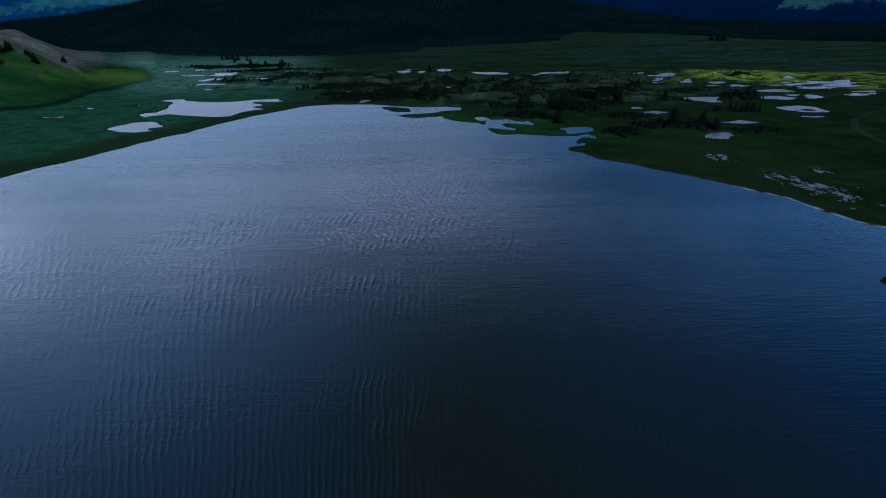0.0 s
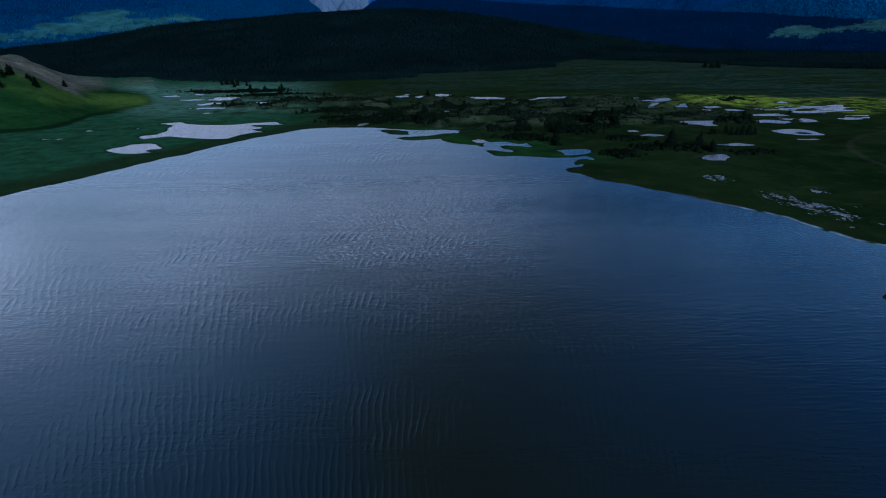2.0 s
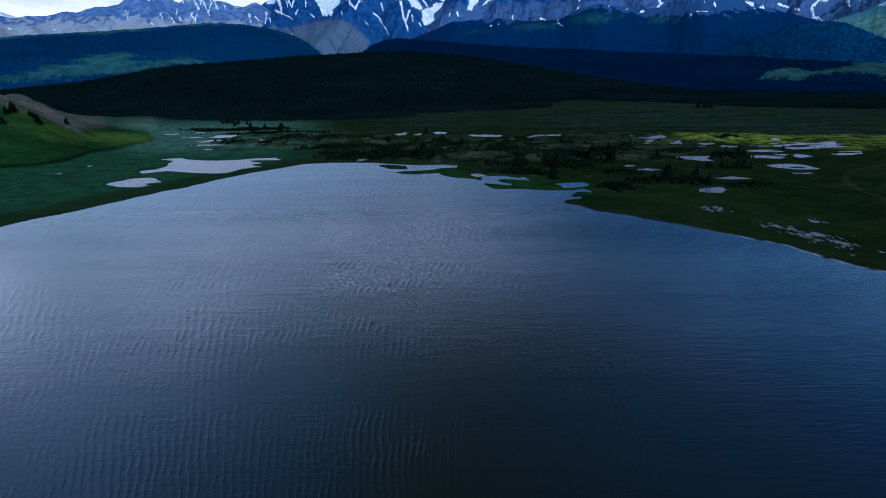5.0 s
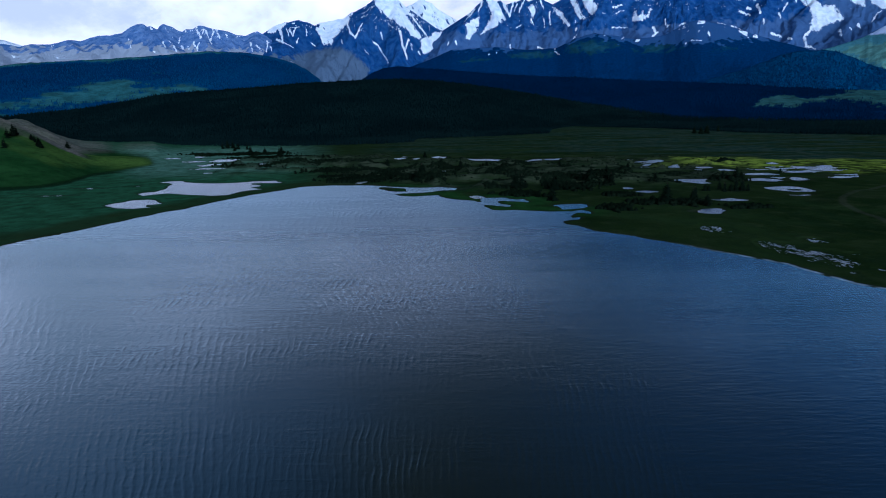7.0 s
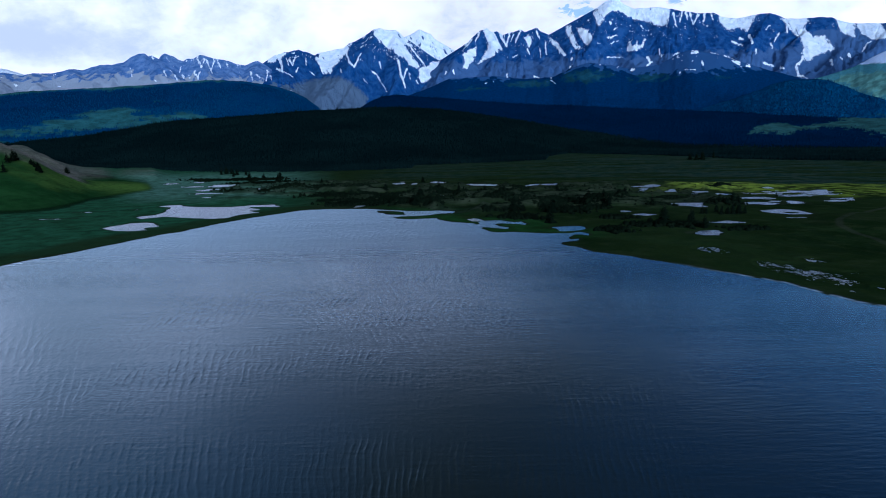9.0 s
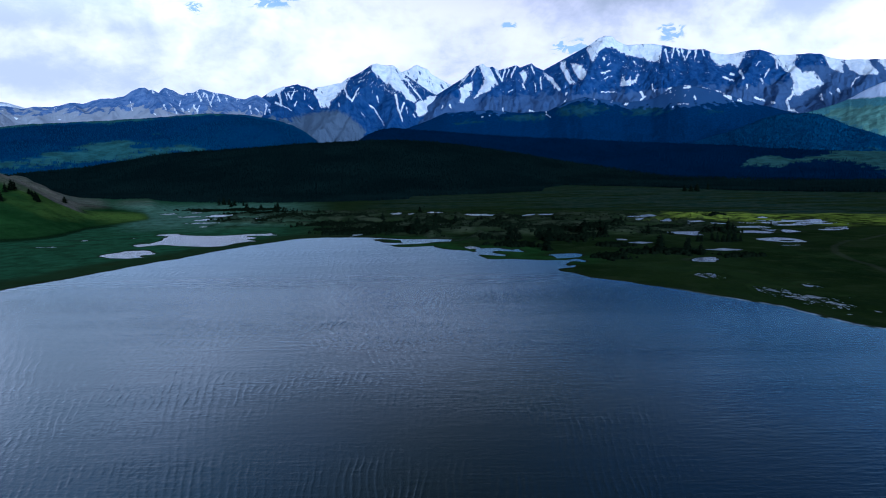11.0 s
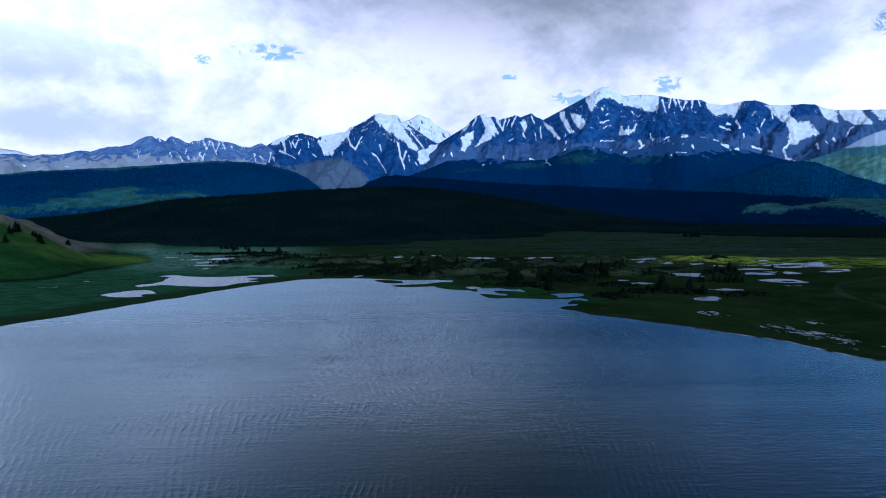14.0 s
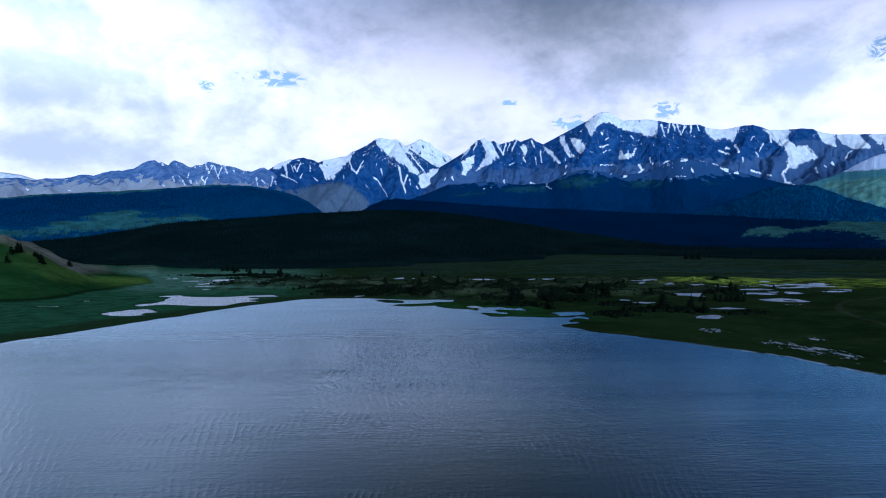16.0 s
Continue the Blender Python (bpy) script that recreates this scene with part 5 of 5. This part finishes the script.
def conifer(seed, tall, spread, slim):
    """A conifer: a tapered, slightly bent trunk and whorls of drooping boughs with gaps."""
    rnd = random.Random(seed)
    tree = new("conifer_tree")
    bm = bmesh.new()
    rings = []
    for i in range(7):
        t = i / 6
        rad = 0.16 * tall / 9 * (1 - 0.93 * t)
        bx, by = 0.12 * math.sin(t * 3 + seed), 0.12 * math.cos(t * 2.3 + seed)
        rings.append([bm.verts.new((bx + rad * math.cos(k * math.pi / 3), by + rad * math.sin(k * math.pi / 3), t * tall * 0.97)) for k in range(6)])
    for lo, hi in zip(rings, rings[1:]):
        for k in range(6):
            bm.faces.new((lo[k], lo[(k + 1) % 6], hi[(k + 1) % 6], hi[k]))
    part("trunk", bm, BARK, tree)
    bm = bmesh.new()
    tiers = 15
    for i in range(tiers):
        t = 0.10 + 0.88 * i / (tiers - 1)
        reach = spread * (1 - t) ** slim * rnd.uniform(0.75, 1.15) + 0.14
        for k in range(9 if i < 11 else 6):
            if rnd.random() < 0.10:
                continue
            turn = k * 2 * math.pi / 9 + i * 0.7 + rnd.uniform(-0.25, 0.25)
            length = reach * rnd.uniform(0.7, 1.15)
            droop = length * rnd.uniform(0.18, 0.42)
            z0 = t * tall + rnd.uniform(-0.12, 0.12)
            c, s = math.cos(turn), math.sin(turn)
            half = length * rnd.uniform(0.26, 0.40)
            thick = 0.05 * tall * rnd.uniform(0.6, 1.1) * (1.1 - t)
            root = bm.verts.new((0, 0, z0 + thick))
            under = bm.verts.new((c * length * 0.25, s * length * 0.25, z0 - thick))
            l = bm.verts.new((c * length * 0.62 - s * half, s * length * 0.62 + c * half, z0 - droop * 0.7))
            r = bm.verts.new((c * length * 0.62 + s * half, s * length * 0.62 - c * half, z0 - droop * 0.7))
            tip = bm.verts.new((c * length, s * length, z0 - droop))
            for f in ((root, l, tip), (root, tip, r), (under, tip, l), (under, r, tip), (root, under, l), (root, r, under)):
                bm.faces.new(f)
    top = bm.verts.new((0, 0, tall * 1.03))
    foot = [bm.verts.new((0.16 * math.cos(a), 0.16 * math.sin(a), tall * 0.9)) for a in (0, 2.1, 4.2)]
    for k in range(3):
        bm.faces.new((foot[k], foot[(k + 1) % 3], top))
    part("crown", bm, NEEDLES, tree)
    return tree


KINDS = [conifer(3, 8.2, 3.1, 0.8), conifer(8, 7.6, 3.6, 0.7), conifer(14, 7.2, 2.6, 0.75), conifer(21, 5.6, 3.2, 0.65)]
TREE_LABELS = ["dark green conifer standing on a marsh hummock", "broad dark conifer with drooping boughs in the marsh",
               "slim dark conifer in the wet meadow", "young bushy conifer on the marsh"]
HILL_LABEL = "dark conifer standing on the grassy hillside"


def height_at(x, y):
    z, _, water = ground(np.array([float(x)]), np.array([float(y)]))
    return float(z[0]), float(water[0])


used = [False] * 4


def grow(x, y, kind, size, label, group):
    z, water = height_at(x, y)
    if water < 0.8:
        return
    m = Matrix.Translation((x, y, z - 0.1)) @ Matrix.Rotation(random.uniform(0, 6.28), 4, "Z") @ Matrix.Diagonal((size * random.uniform(0.9, 1.1), size * random.uniform(0.9, 1.1), size, 1))
    if used[kind]:
        tree = copy_thing(KINDS[kind], m)
    else:
        tree, used[kind] = KINDS[kind], True
        tree.matrix_basis = Matrix.Translation(m.translation)
    tagged(tree, label, "tree", group)


MARSH_TREES = [(-133, 740), (-11, 688), (13, 690), (17, 689), (-47, 612), (-11, 494), (-9, 501), (-15, 475), (6, 598), (25, 600), (30, 604),
    (46, 591), (49, 585), (16, 505), (41, 491), (46, 493), (49, 493), (76, 515), (80, 515), (90, 517), (112, 552), (56, 429), (60, 429), (63, 431),
    (76, 422), (81, 416)]
EAST_TREES = [(89, 415), (70, 368), (107, 452), (116, 457), (139, 498), (125, 449), (130, 452), (170, 570), (164, 530), (168, 534), (170, 472),
    (132, 348), (155, 363), (177, 399), (152, 359), (151, 337), (218, 462), (220, 455), (226, 458), (231, 460), (187, 393), (192, 395), (195, 394),
    (200, 396), (287, 507), (323, 526)]
FAR_TREES = [(-327, 963), (-323, 974), (-314, 972), (-301, 957), (-283, 942), (-243, 822), (-199, 796), (-231, 847), (-205, 833),
             (524, 1244), (528, 1221), (534, 1236), (547, 1234), (541, 1226), (600, 1304), (-299, 934)]
TALL = [5, 7, 21, 22, 25, 27, 32, 37, 38, 44]
for i, (x, y) in enumerate(MARSH_TREES + EAST_TREES):
    grow(x, y, i % 4, random.uniform(0.85, 1.15) * (1.45 if i in TALL else 1.0) * (0.7 if x > 280 else 1.0), TREE_LABELS[i % 4], "trees in the marsh")
for i, (x, y) in enumerate(MARSH_TREES + EAST_TREES):
    for k in range(i % 2):
        kind = (i + k + 1) % 4
        grow(x + random.uniform(-5, 5), y + random.uniform(-9, 9), kind, random.uniform(0.5, 0.85), TREE_LABELS[kind], "trees in the marsh")
for i, (x, y) in enumerate(FAR_TREES):
    grow(x, y, i % 4, random.uniform(1.3, 1.9) * (1.35 if x > 500 else 1.0), "dark conifer at the far side of the meadow", "trees in the meadow")
HILL_TREES = [(-34.2, 690, 1.2), (-33.8, 700, 1.5), (-33.6, 705, 1.3), (-32.7, 705, 1.1), (-32.5, 700, 1.0), (-32.3, 690, 1.3), (-32.15, 688, 1.2), (-30.4, 775, 1.4), (-34.5, 660, 1.2)]
for i, (b, r, size) in enumerate(HILL_TREES):
    grow(r * math.sin(radians(b)), r * math.cos(radians(b)), i % 4, size, HILL_LABEL, "trees on the hill")

# ---------------------------------------------------------------- low shrubs on the hummocks
# thickets: x, y, half width, half depth
THICKETS = [(-56, 497, 23, 14), (-77, 577, 32, 14), (57, 503, 14, 14), (98, 430, 11, 14), (97, 333, 9, 9), (142, 349, 13, 9), (170, 328, 10, 4),
    (112, 464, 7, 14), (227, 468, 10, 13), (54, 397, 11, 12), (120, 349, 7, 7), (33, 510, 9, 14), (-37, 516, 8, 14), (-4, 483, 10, 14),
    (84, 449, 7, 14), (127, 475, 6, 14), (-124, 703, 14, 14), (-69, 649, 18, 12), (11, 592, 13, 10), (96, 479, 11, 10), (116, 385, 9, 7), (92, 569, 9, 9)]
THICKETS += [(-269, 848, 49, 20), (-203, 652, 19, 10), (-162, 651, 24, 9), (-212, 776, 37, 12), (-130, 670, 25, 9)]


MORE = []
while len(MORE) < 45:
    b, r = random.uniform(-11, 29), random.uniform(400, 690)
    x, y = r * math.sin(radians(b)), r * math.cos(radians(b))
    cover_here = ground(np.array([x]), np.array([y]))
    if 0.15 < cover_here[1]["heath"][0] and cover_here[2][0] > 6:
        MORE.append((x, y, random.uniform(4, 11), random.uniform(3, 6)))


def shrubs():
    px, py, size = [], [], []
    for cx, cy, hw, hd in THICKETS + MORE:
        n = int(30 + hw * hd * 1.3)
        px.append(rng.normal(cx, hw * 0.55, n)), py.append(rng.normal(cy, hd * 0.55, n)), size.append(rng.uniform(0.9, 2.1, n))
    n = 13000
    b, r = rng.uniform(-22, 33, n), np.sqrt(rng.uniform(330 ** 2, 880 ** 2, n))
    x, y = r * np.sin(np.radians(b)), r * np.cos(np.radians(b))
    _, cover, _ = ground(x, y)
    clump = fbm(x / 16, y / 16, 3, 88)
    keep = cover["heath"] * 0.9 + clump * 0.9 > rng.uniform(0.45, 1.05, n)
    px.append(x[keep]), py.append(y[keep]), size.append(rng.uniform(0.4, 1.1, keep.sum()))
    x, y, size = np.concatenate(px), np.concatenate(py), np.concatenate(size)
    z, _, water = ground(x, y)
    r_all = np.hypot(x, y)
    dry = (water > np.where(r_all < 470, 7.0, 1.2)) & ~((r_all < 452) & (x < 32))
    x, y, z, size = x[dry], y[dry], z[dry], size[dry]
    n = len(x)
    verts = np.zeros((n, 11, 3))
    spin = rng.uniform(0, 6.28, n)
    for k in range(5):
        for ring, (rad, up) in enumerate(((0.95, -0.05), (0.75, 0.62))):
            a = spin + (k + 0.5 * ring) * 2 * np.pi / 5
            rr = size * rad * rng.uniform(0.7, 1.25, n)
            verts[:, 5 * ring + k] = np.stack([x + rr * np.cos(a), y + rr * np.sin(a), z + size * up * rng.uniform(0.75, 1.2, n)], 1)
    verts[:, 10] = np.stack([x, y, z + size * rng.uniform(0.95, 1.35, n)], 1)
    tri = []
    for k in range(5):
        j = (k + 1) % 5
        tri += [[k, j, 5 + k], [j, 5 + j, 5 + k], [5 + k, 5 + j, 10]]
    f = (np.array(tri)[None] + 11 * np.arange(n)[:, None, None]).reshape(-1, 3)
    ob = mesh_object("marsh_shrubs", verts.reshape(-1, 3), f, SHRUB, smooth=False)
    tagged(ob, "low dark dwarf birch and willow scrub on the hummocks", "shrubs", kind="stuff")


shrubs()
